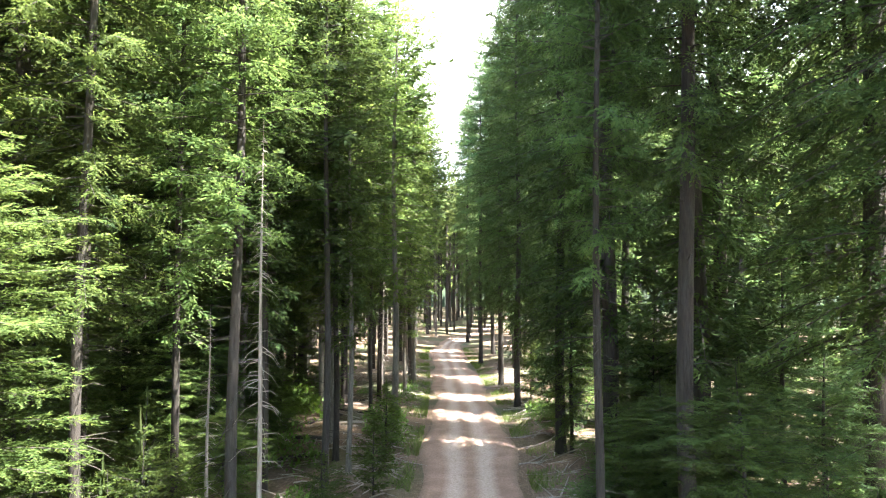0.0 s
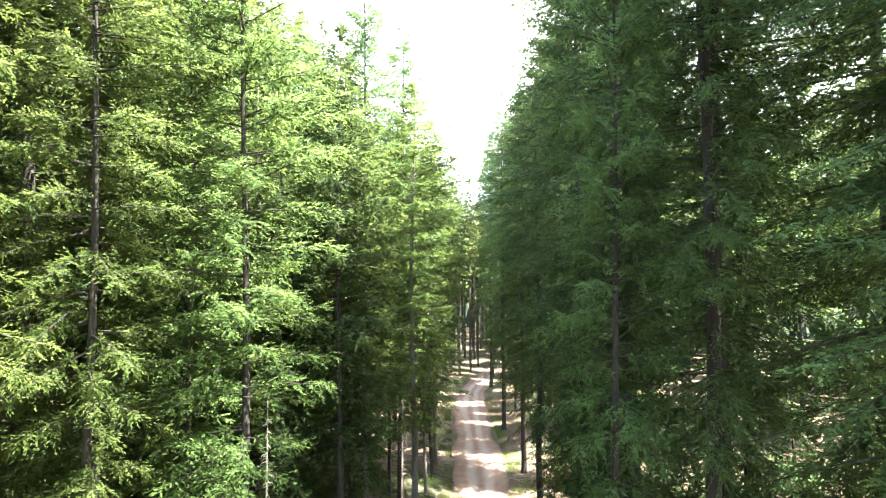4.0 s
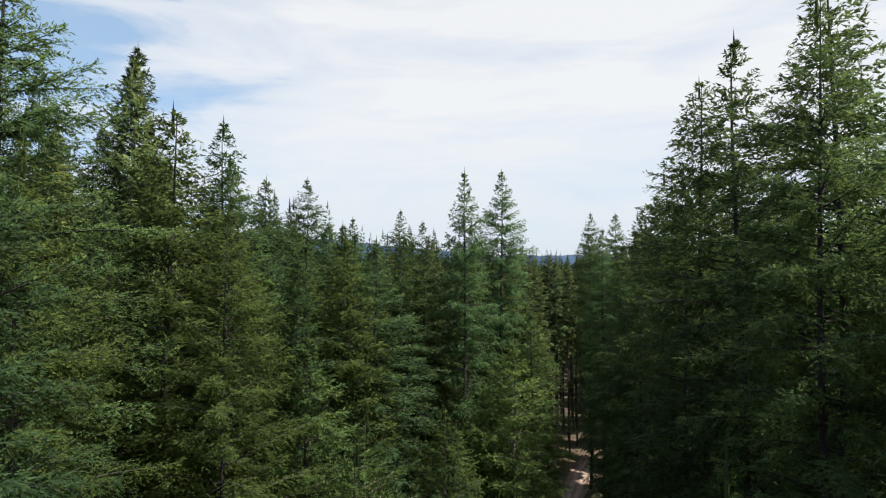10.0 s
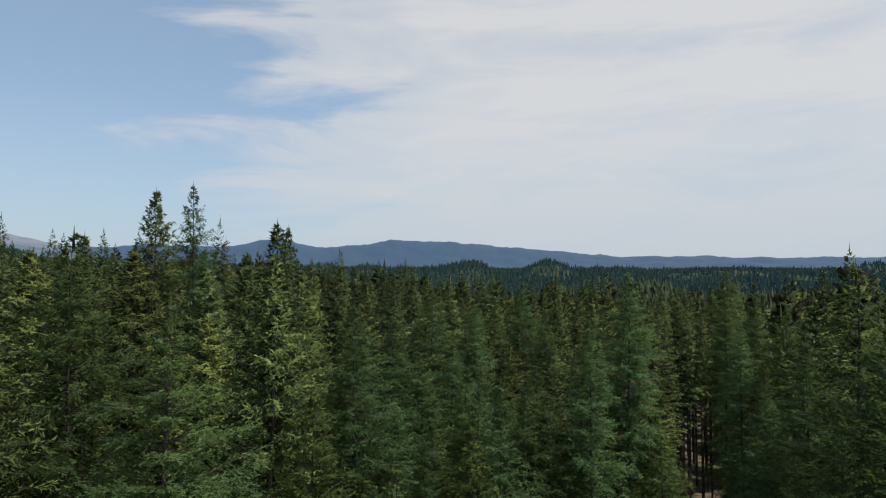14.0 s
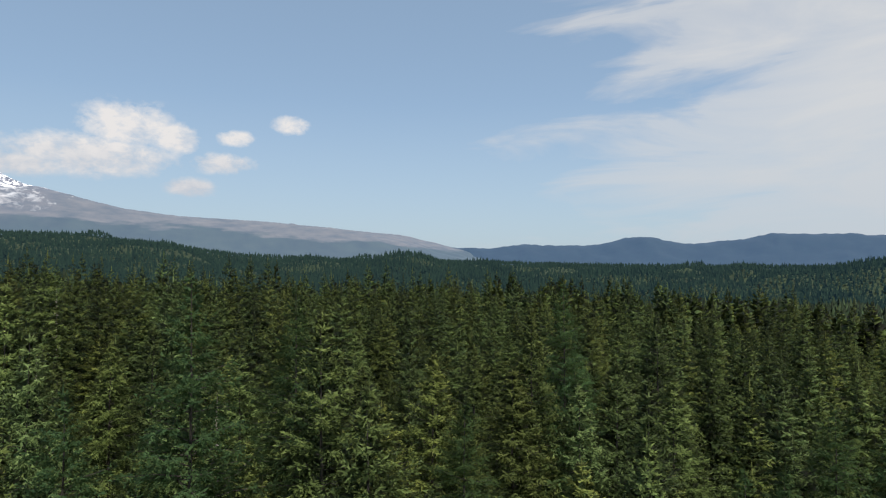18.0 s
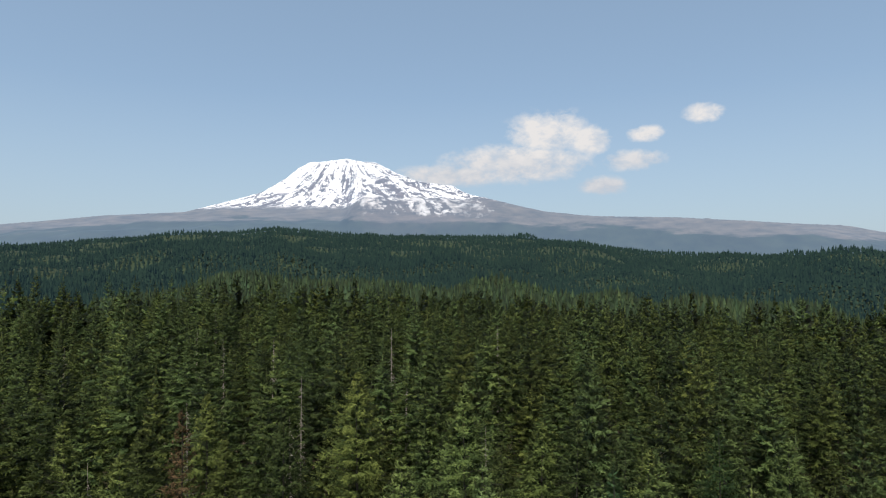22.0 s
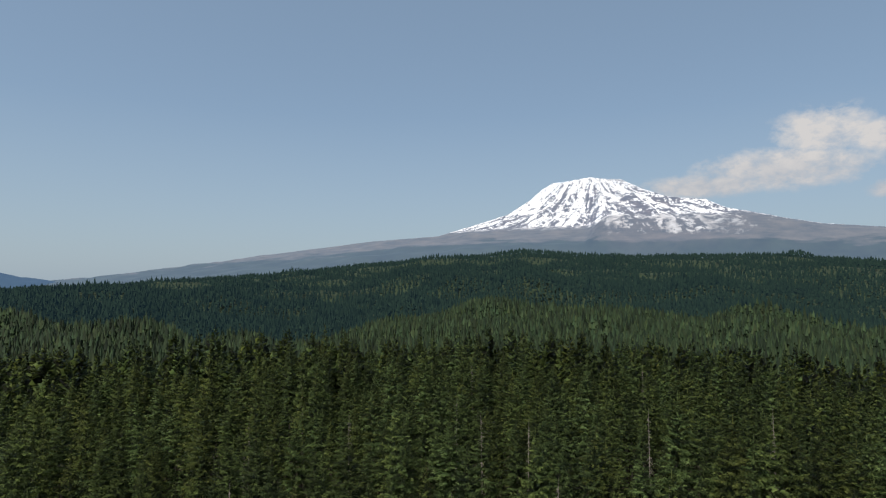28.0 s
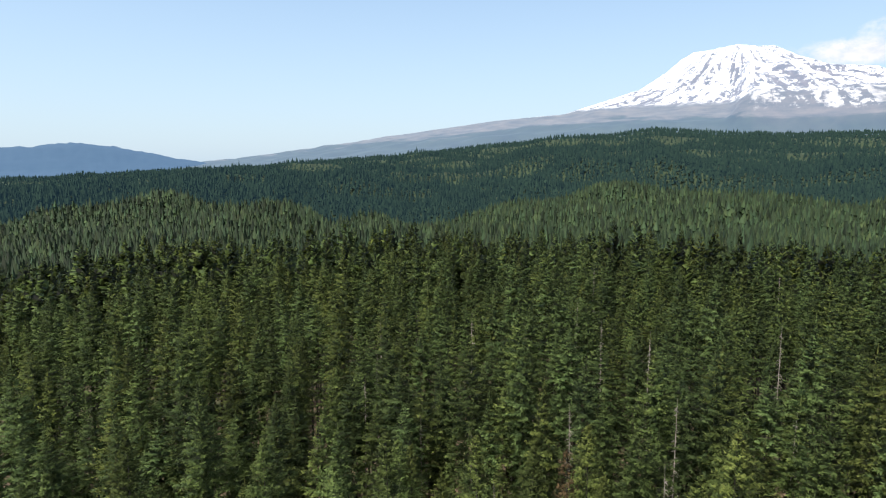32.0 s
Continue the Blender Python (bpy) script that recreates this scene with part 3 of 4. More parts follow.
def fronds(rng, way, pitch, share, longest, fill, blade, wide, droop=0.25):
    """Foliage of all branches: each is a shaggy flattened lobe of side twigs; a twig is one pointed blade, or with fill a row of small ones."""
    z, az, ln, sl, sg = way
    n = np.clip(np.round(ln / pitch), 4, 60).astype(int)
    i = np.repeat(np.arange(len(ln)), 2 * n + 1)
    o = np.arange(len(i)) - np.repeat(np.cumsum(2 * n + 1) - (2 * n + 1), 2 * n + 1)
    m = len(i)
    tip = o == 2 * n[i]
    s = np.clip(np.where(tip, 0.88, 0.14 + 0.82 * (o // 2 + rng.uniform(0.05, 0.95, m)) / n[i]), 0.05, 0.97)
    turn = rng.uniform(0, 6.2832, m)                      # round the branch: beside, above, below
    cx, sz = np.where(tip, 0.3, 1.0) * np.cos(turn), np.sin(turn)
    p = along(z[i], az[i], ln[i], sl[i], sg[i], s)
    tl = np.minimum(0.05 + ln[i] * (share + 0.06), longest) * np.interp(s, [0, 0.3, 1.0], [0.75, 1.0, 0.42]) * rng.uniform(0.6, 1.25, m) * np.sqrt(cx * cx + 0.40 * sz * sz + 0.08) + 0.07
    out = np.stack([np.cos(az[i]), np.sin(az[i]), np.zeros(m)], 1)
    lat = np.stack([-np.sin(az[i]), np.cos(az[i]), np.zeros(m)], 1)
    d = out * rng.uniform(0.45, 0.85, m)[:, None] + lat * (cx * rng.uniform(0.6, 0.95, m))[:, None]
    d[:, 2] = (sl[i] - 2 * sg[i] * s) * 0.7 + sz * 0.55 - droop * 0.5 * np.abs(cx) + rng.normal(0, 0.12, m)
    d = unit(d)
    face = lat * (0.42 * cx)[:, None] + out * 0.85
    face[:, 2] = 0.50 * sz + 0.42
    face = unit(face + rng.normal(0, 0.12, (len(ln), 3))[i] + rng.normal(0, 0.13, (m, 3)))
    # lighter outwards and at the treetop: new growth, and sunlit tips put into colour
    tip_tone = 0.80 * s + 0.26 * rng.uniform(0, 1, len(ln))[i] - 0.06 + 0.50 * np.exp((z[i] - z.max()) / 3.0)
    shoot_shade = tip_tone
    if fill:
        k = np.clip(np.round(tl / fill), 2, 14).astype(int)
        j = np.repeat(np.arange(m), k)
        q = (np.arange(len(j)) - np.repeat(np.cumsum(k) - k, k) + 0.5) / k[j]
        c = len(j)
        root = p[j] + d[j] * (tl[j] * q)[:, None]
        root[:, 2] -= droop * tl[j] * q * q
        root += rng.normal(0, 0.018, (c, 3))
        across = np.cross(d[j], [0.0, 0.0, 1.0]) * np.where(rng.uniform(0, 1, c) < 0.5, 1.0, -1.0)[:, None]
        b = unit(d[j] * rng.uniform(0.5, 1.1, c)[:, None] + across * rng.uniform(0.2, 0.9, c)[:, None] + rng.normal(0, 0.22, (c, 3)) - [0, 0, droop * 0.5])
        L = blade * (1.25 - 0.55 * q) * rng.uniform(0.65, 1.35, c)
        face, shoot_shade = unit(face[j] + rng.normal(0, 0.16, (c, 3))), np.clip(0.85 * tip_tone[j] + 0.25 * q, 0, 1)
    else:
        root, b, L, c = p, d, tl, m
    flat = unit(np.cross(b, face + rng.normal(0, 0.30, (c, 3))))
    w = (wide * np.minimum(1.0, L / max(blade, 0.05)) * rng.uniform(0.7, 1.3, c))[:, None]
    L = L[:, None]
    v = np.stack([root - flat * w * 0.5, root + flat * w * 0.5 + b * L * 0.25, root + b * L - [0, 0, 0.10 * droop] * L], 1).reshape(-1, 3)
    shoot_shade = np.repeat(shoot_shade, 3)
    shoot_shade[2::3] = np.minimum(shoot_shade[2::3] + 0.2, 1.2)
    return v, np.arange(len(v)).reshape(-1, 3), shoot_shade, np.repeat(face, 3, axis=0)


def leader(height):
    """The upright leading twig at the tip of a tree."""
    v = np.array([[-0.10, 0, height - 0.9], [0.10, 0.04, height - 0.9], [0, 0, height + 0.7], [0.02, -0.10, height - 0.8], [-0.02, 0.10, height - 0.8], [0, 0, height + 0.7]])
    return v, np.arange(6).reshape(-1, 3), np.full(6, 1.0), unit(v * [1, 1, 0] + [0, 0, 0.2])


def merge(pieces):
    """Points, triangles, light-to-dark tones and facings of several pieces of foliage as one."""
    v, f = join([(a, b) for a, b, _, _ in pieces])
    return v, f, np.concatenate([c for _, _, c, _ in pieces]), np.concatenate([d for _, _, _, d in pieces])


def foliage_mesh(name, mats, v, f, shoot_shade, face):
    me = keep_values(mesh_of(name, v, f, mats), "shoot_shade", shoot_shade)
    return keep_facing(me, face)


def limbs_of(rng, height, base, reach, count, dead, seed, fine):
    """Branch wood under the foliage, and bare dead sticks below the crown."""
    z, az, ln, sl, sg = boughs(np.random.RandomState(seed), height, base, reach, count)
    pieces = []
    for i in range(count):
        if ln[i] < (min(1.0, 0.4 * reach) if fine else 0.45 * reach):
            continue
        s = np.array([0.0, 0.5, 0.95])
        p = along(np.full(3, z[i]), np.full(3, az[i]), np.full(3, ln[i]), np.full(3, sl[i]), np.full(3, sg[i]), s)
        pieces.append(tube(p, (0.010 + 0.008 * ln[i]) * np.array([1.0, 0.65, 0.15]), 3))
    for _ in range(dead):
        zz, a, l = rng.uniform(1.5, base + 2), rng.uniform(0, 6.283), rng.uniform(0.4, 1.9)
        d = np.array([math.cos(a), math.sin(a), rng.uniform(-0.35, 0.25)])
        c = np.array([0, 0, zz])
        pieces.append(tube(np.array([c, c + d * l * 0.6, c + d * l + [0, 0, -0.12 * l]]), np.array([0.016, 0.011, 0.003]), 3))
    return join(pieces)


def keep_values(me, name, values):
    """One number for each point of a mesh."""
    me.attributes.new(name, "FLOAT", "POINT").data.foreach_set("value", np.asarray(values, np.float32))
    return me


def keep_facing(me, face):
    me.attributes.new("facing", "FLOAT_VECTOR", "POINT").data.foreach_set("vector", np.asarray(face, np.float32).ravel())
    return me


# kinds of near tree: height, crown base, reach, branches, trunk radius, foliage, bark, dead sticks
KINDS = {
    "tall": (46.0, 8.0, 4.2, 280, 0.32, FIR, BARK, 40),
    "tall_open": (46.0, 13.0, 3.8, 280, 0.30, FIR, BARK, 50),
    "tall_full": (46.0, 6.0, 4.6, 260, 0.36, FIR, BARK, 20),
    "sunny": (46.0, 8.0, 4.4, 300, 0.32, SUN_TINTED, BARK, 20),
    "sunny_open": (46.0, 10.0, 3.7, 230, 0.19, SUN_TINTED, BARK, 60),
    "dark_young": (27.0, 1.5, 3.8, 200, 0.20, FIR, BARK, 8),
    "slender": (30.0, 9.5, 2.7, 170, 0.17, YOUNG, BARK, 46),
    "slender_low": (30.0, 7.0, 2.9, 170, 0.19, YOUNG, PALE_BARK, 40),
    "young": (27.0, 2.0, 3.4, 210, 0.20, SUN_TINTED, BARK, 8),
    "sapling": (7.0, 0.4, 1.6, 80, 0.06, YOUNG, BARK, 0),
}
LABELS = {
    "tall": "tall dark-green fir with a straight ridged brown trunk",
    "tall_open": "tall fir with a long bare trunk and open high crown",
    "tall_full": "broad full-crowned fir with drooping dark boughs",
    "sunny": "broad fir with dense boughs in a painted sunlit yellow-green",
    "sunny_open": "tall fir in painted sunlit green with a bare dark lower trunk",
    "dark_young": "bushy dark-green young fir in the shade beside the road",
    "slender": "slender young fir with a thin grey trunk and dead lower twigs",
    "slender_low": "slender yellow-green fir with a pale thin trunk beside the road",
    "young": "bushy young fir in painted sunlit green, clothed to near the ground",
    "sapling": "small bright-green fir sapling on the forest floor",
}
MADE = {}


def make_kind(kind, variant, fine):
    h, base, reach, count, girth, leaf, wood, dead = KINDS[kind]
    seed = sum(map(ord, kind)) * 10 + variant
    rng = np.random.RandomState(seed)
    trunk = mesh_of(kind + "_trunk", *trunk_of(rng, h, girth, 12, 12), [wood], smooth=True)
    way = boughs(np.random.RandomState(seed), h, base, reach, count)
    grain = (0.125, 0.32, 0.95, 0.062, 0.15, 0.055) if fine else (0.19, 0.34, 1.1, 0.14, 0.25, 0.11)
    crown = foliage_mesh(kind + "_crown", [leaf], *merge([fronds(np.random.RandomState(seed), way, *grain), leader(h)]))
    limbs = mesh_of(kind + "_limbs", *limbs_of(rng, h, base, reach, count, dead if fine else dead // 2, seed, fine), [wood if variant else DEADWOOD if kind == "slender_low" else wood])
    return trunk, limbs, crown


def plant(kind, variant, x, y, top, turn, wide=1.0):
    """A near tree as a thing of its own, its tip at height top."""
    key = (kind, variant, math.hypot(x, y) < 25)
    if key not in MADE:
        MADE[key] = make_kind(*key)
    z = float(land(x, y))
    s = (top - z) / KINDS[kind][0]
    e = new("conifer_tree" if kind != "sapling" else "fir_sapling")
    e.matrix_world = Matrix.Translation((x, y, z)) @ Matrix.Rotation(turn, 4, "Z") @ Matrix.Diagonal((wide * s ** 0.5, wide * s ** 0.5, s, 1))
    for name, me in zip(("trunk", "branchwood", "crown"), MADE[key]):
        tagged(child(name, me, e), kind="stuff" if name == "branchwood" else "")
    return tagged(e, LABELS[kind], "tree", "forest trees" if kind != "sapling" else "fir saplings")


rng = np.random.RandomState(7)
TAKEN = []


def set_tree(kind, variant, x, y, top, wide=1.0):
    plant(kind, variant, x, y, top, rng.uniform(0, 6.28), wide)
    TAKEN.append((x, y, 2.2))


# trees that stand out: kind, variant, x, y, tip height, spread
for row in [
    ("slender", 0, -6.4, 19.5, 30.8, 1.15), ("slender", 1, -5.2, 28.2, 29.5, 1.0), ("slender", 0, -5.5, 32.9, 28.0, 1.0),
    ("slender_low", 1, -4.5, 30.7, 25.0, 0.8), ("slender_low", 1, -6.25, 36.0, 27.4, 1.15), ("slender_low", 0, -9.9, 31.5, 28.6, 1.2),
    ("slender_low", 1, -3.3, 43.6, 31.5, 1.25), ("slender", 0, -4.6, 48.5, 30.0, 1.0), ("slender", 1, -3.0, 59.7, 33.0, 1.2),
    ("slender_low", 0, -2.9, 64.5, 31.0, 1.1), ("slender", 1, -7.7, 27.6, 26.0, 1.0), ("slender_low", 1, -4.2, 72.0, 33.0, 1.2),
    ("tall", 0, -7.6, 49.3, 44.3, 0.85), ("tall_open", 0, -6.8, 71.2, 48.0, 0.95), ("tall", 1, -12.7, 49.7, 39.3, 0.85),
    ("tall", 0, 4.9, 82.0, 42.0, 0.9), ("tall", 1, 4.7, 120.5, 44.1, 1.0), ("tall_open", 1, 5.6, 135.3, 49.3, 1.0),
    ("tall", 1, -17.9, 79.7, 43.1, 1.0), ("tall", 0, -25.5, 97.0, 46.5, 1.0), ("tall_open", 1, -26.4, 62.0, 46.2, 1.0),
    ("tall", 0, -26.4, 76.6, 43.4, 1.0), ("tall", 1, -20.8, 35.7, 45.7, 1.0),
    ("tall_full", 0, 8.5, 40.7, 48.0, 1.1), ("tall_full", 1, 7.7, 29.3, 46.5, 1.1), ("tall_full", 0, 9.8, 24.5, 47.6, 1.15),
    ("tall", 1, 11.0, 14.4, 46.0, 1.2), ("tall_open", 0, 7.4, 19.2, 44.0, 0.95), ("tall_full", 0, 12.6, 12.6, 45.0, 1.15), ("tall_full", 1, 16.5, 25.5, 45.0, 1.1), ("tall_full", 1, 13.5, 31.0, 45.0, 1.1), ("slender", 1, 4.5, 18.2, 31.0, 0.8), ("tall_full", 0, 13.0, 19.0, 45.0, 1.1),
    ("tall", 1, 12.1, 47.5, 45.0, 1.0), ("tall", 0, 8.2, 57.1, 43.0, 1.0), ("tall", 1, 9.5, 79.1, 44.0, 1.0), ("tall_open", 0, 7.4, 93.4, 45.0, 1.0),
    ("tall", 0, 5.7, 62.0, 38.0, 0.9), ("tall", 1, 5.9, 50.0, 37.0, 0.9), ("tall", 1, 6.4, 71.0, 39.0, 0.9), ("tall_full", 0, 6.4, 34.5, 41.0, 0.85),
    ("tall_full", 1, 11.5, 5.0, 44.0, 1.0), ("sunny", 0, -16.4, 15.6, 46.5, 1.15),
    ("sunny_open", 1, -9.9, 17.4, 38.0, 0.95), ("sunny_open", 0, -10.4, 24.8, 33.5, 1.0), ("sunny", 0, -11.6, 11.6, 39.0, 0.85), ("slender", 0, -17.0, 34.0, 36.0, 1.0), ("sunny", 1, -15.0, 22.0, 42.5, 1.1), ("tall", 0, -34.0, 25.6, 50.0, 1.0),
    ("tall", 1, -41.5, 3.0, 52.0, 1.0), ("tall", 0, -51.5, 55.5, 50.4, 1.0), ("tall", 1, -51.1, 53.1, 57.4, 0.85), ("tall", 0, -50.9, 20.6, 57.3, 0.95), ("tall", 1, -37.4, 8.7, 58.4, 0.95), ("tall_open", 0, -24.0, 48.0, 44.0, 1.0),
    ("young", 1, 6.8, 14.6, 8.0, 1.1), ("dark_young", 0, 10.5, 17.5, 8.0, 1.2), ("dark_young", 1, 7.6, 20.2, 6.5, 1.2), ("dark_young", 0, 12.0, 22.5, 11.0, 1.1), ("dark_young", 1, 9.0, 27.0, 8.5, 1.2), ("dark_young", 0, 13.0, 28.0, 10.0, 1.2), ("dark_young", 1, 10.5, 34.0, 9.0, 1.2), ("dark_young", 0, 15.5, 21.0, 10.0, 1.2), ("dark_young", 0, 7.0, 38.0, 7.0, 1.2), ("dark_young", 1, 11.5, 42.0, 10.0, 1.2), ("dark_young", 1, 16.5, 33.0, 11.0, 1.2), ("dark_young", 0, 8.2, 12.0, 6.0, 1.2), ("young", 0, 8.9, 48.2, 20.0, 0.9), ("young", 1, 6.9, 34.0, 14.0, 0.8),
]:
    set_tree(*row)


def scatter(seed, spacing, r0, r1, az0, az1, jitter=0.42):
    """Places on a shaken triangular grid between two radii and two azimuths."""
    rs = np.random.RandomState(seed)
    n = int(r1 / spacing) + 2
    i, j = np.meshgrid(np.arange(-n, n + 1), np.arange(-int(n * 1.16) - 1, int(n * 1.16) + 2), indexing="ij")
    x = ((i + 0.5 * (j % 2)) * spacing + rs.uniform(-jitter, jitter, i.shape) * spacing).ravel()
    y = (j * spacing * 0.866 + rs.uniform(-jitter, jitter, i.shape) * spacing).ravel()
    r, az = np.hypot(x, y), (np.degrees(np.arctan2(-x, y)) + 90) % 360 - 90
    ok = (r >= r0) & (r < r1) & (az >= az0) & (az < az1)
    return x[ok], y[ok]


def free(x, y, left=4.6, right=6.2):
    """Clear of the road, of the drone's column of air and of the trees set by hand."""
    dx = x - road_x(y)
    ok = ~((dx > -left) & (dx < right) & (y > -70) & (y < 138)) & (np.hypot(x, y) > 7.5)
    for a, b, d in TAKEN:
        ok &= np.hypot(x - a, y - b) > d
    return ok


# how high trees may stand, in degrees over a point 33 m up the drone's line, by azimuth
CAP_AZ = [-44, -30, -20, -12, -8, -4, 0, 10, 15, 20, 26, 31, 34, 40, 46]
CAP_EL = [40, 27, 22, 18, 10, 4, 3, 6, 6, 8, 10, 16, 19, 24, 40]


def cap(x, y, top):
    az = np.degrees(np.arctan2(-x, y))
    return np.minimum(top, 33 + np.hypot(x, y) * np.tan(np.radians(np.interp(az, CAP_AZ, CAP_EL))))


# near forest, each tree a thing of its own
nx, ny = scatter(21, 4.7, 7.5, 62, -62, 66)
keep = free(nx, ny)
keep &= ~((np.degrees(np.arctan2(-nx, ny)) > 2) & (np.degrees(np.arctan2(-nx, ny)) < 31) & (np.hypot(nx, ny) < 27))
thin = (nx > 15) & (nx < 50) & (rng.uniform(0, 1, len(nx)) < 0.9)      # an old clearing east of the road
thin |= (nx > 6) & (nx <= 15) & (ny < 100) & (rng.uniform(0, 1, len(nx)) < 0.75)
thin |= (nx < -8) & (rng.uniform(0, 1, len(nx)) < np.where(np.hypot(nx, ny) < 40, 0.5, 0.25))
keep &= ~thin & ~((np.degrees(np.arctan2(-nx, ny)) > 30) & (np.hypot(nx, ny) > 34))
nx, ny = nx[keep], ny[keep]
order = np.argsort(np.hypot(nx, ny))[:80]
for i in order:
    x, y = float(nx[i]), float(ny[i])
    d = x - float(road_x(y))
    pick = rng.uniform()
    if -9.5 < d < 0 and y < 75:
        kind, top = ("slender_low" if pick < 0.5 else "slender"), rng.uniform(20, 30)
    elif x < 0 and math.hypot(x, y) < 40 and pick < 0.6:
        kind, top = ("tall_open" if pick < 0.35 else "slender"), rng.uniform(30, 42)
    else:
        kind, top = ("tall", "tall_open", "tall_full")[int(pick * 2.99)], rng.uniform(36, 45)
    top = float(cap(x, y, top))
    plant(kind, int(rng.uniform() < 0.5), x, y, top, rng.uniform(0, 6.28), rng.uniform(0.85, 1.1))
    TAKEN.append((x, y, 2.4))

# young firs in sun-tinted needles, west of the road
for x, y, top in [(-11.5, 27, 7.5), (-14, 31, 9), (-9.5, 33.5, 6.5), (-17.5, 29, 8), (-12.5, 38, 9), (-20, 36, 10), (-8.3, 24.5, 5), (-16, 43, 10), (-10.5, 45, 8), (-19, 24.5, 8), (-15, 26, 12), (-12, 33, 13), (-17, 38, 14), (-22, 31, 13), (-10.5, 29, 9), (-13.5, 21, 10), (-24, 40, 15), (-14, 47, 14), (-19, 50, 15), (7.4, 21.5, 6.5), (10.5, 30.5, 8), (6.9, 25.0, 5.0)]:
    plant("young", int(x) % 2, x, y, top, x, 1.25)
plant("young", 1, -10.4, 13.2, 14.0, 0.6, 1.3)

# saplings of the understorey
sx, sy = scatter(22, 3.9, 12, 56, -50, 52)
keep = free(sx, sy, 4.2, 4.6) & (rng.uniform(0, 1, len(sx)) < np.where(sx < 0, 0.62, 0.35))
for x, y in list(zip(sx[keep], sy[keep]))[:110]:
    plant("sapling", int(rng.uniform() < 0.5), float(x), float(y), float(land(x, y)) + rng.uniform(2.0, 7.5), rng.uniform(0, 6.28), rng.uniform(0.9, 1.4))


# ---------------------------------------------------------------- the forest beyond
def tier_tree(rs, height, base, reach, taper, count, grain):
    """A tree of the middle distance: whorled boughs, bare trunk below."""
    way = boughs(rs, height, base, reach, count, taper, 0.5)
    v, f, sh, fc = merge([fronds(rs, way, *grain), leader(height)])
    tv, tf = tube(np.array([[0, 0, -1], [0, 0, base + 3]]), np.array([0.36, 0.24]), 3)
    kinds = np.concatenate([np.zeros(len(f), int), np.ones(len(tf), int)])
    v, f = join([(v, f), (tv, tf)])
    return v, f, kinds, np.concatenate([sh, np.zeros(len(tv))]), np.vstack([fc, np.tile([[0, 0, 1.0]], (len(tv), 1))])


def kite_tree(rs, height, base, reach, taper, count):
    """A tree farther off: each bough one folded kite of needles."""
    z, az, ln, sl, sg = way = boughs(rs, height, base, reach, count, taper)
    c = len(z)
    out = np.stack([np.cos(az), np.sin(az), np.zeros(c)], 1)
    lat = np.stack([-np.sin(az), np.cos(az), np.zeros(c)], 1)
    w = (np.minimum(0.34 * ln, 1.1) * rs.uniform(0.7, 1.2, c))[:, None]
    root, tip = along(*way, np.full(c, 0.15)), along(*way, np.full(c, 1.0))
    mid = along(*way, np.full(c, 0.55)) - [0, 0, 0.12] * w
    roll = lat + [0, 0, 1] * rs.normal(0, 0.8, (c, 1))
    v = np.stack([root, mid + roll * w, tip, root + [0, 0, 0.02], tip + [0, 0, 0.02], mid - roll * w - [0, 0, 0.3] * w], 1).reshape(-1, 3)
    face = unit(out * 0.85 + [0, 0, 0.38] + rs.normal(0, 0.25, (c, 3)))
    # each bough lighter to its tip and near the treetop, light put into colour
    bough_tone = 0.40 * rs.uniform(0, 1, c) + 0.35 * np.exp((z - height) / 3.5) + 0.08
    shoot_shade = np.stack([bough_tone * 0.5, bough_tone + 0.25, bough_tone + 0.55, bough_tone * 0.5, bough_tone + 0.55, bough_tone + 0.25], 1).reshape(-1)
    v, f, sh, fc = merge([(v, np.arange(len(v)).reshape(-1, 3), shoot_shade, np.repeat(face, 6, axis=0)), leader(height)])
    return v, f, np.zeros(len(f), int), sh, fc


def far_tree(rs, height, reach):
    """A tree of the far distance: two ragged skirts."""
    pieces = []
    for z0, z1, w in [(0.18, 0.62, 1.0), (0.48, 1.0, 0.66)]:
        a = rs.uniform(0, 6.28) + np.arange(3) * 2.0944 + rs.uniform(-0.5, 0.5, 3)
        rr = reach * w * rs.uniform(0.7, 1.25, 3)
        low = np.stack([np.cos(a) * rr, np.sin(a) * rr, height * (z0 + rs.uniform(-0.06, 0.1, 3))], 1)
        v = np.vstack([low, [[0, 0, height * z1]]])
        pieces.append((v, np.array([[0, 1, 3], [1, 2, 3], [2, 0, 3]])))
    v, f = join(pieces)
    return v, f, np.zeros(len(f), int), np.ones(len(v)), unit(v * [1, 1, 0] / reach + [0, 0, 0.7])


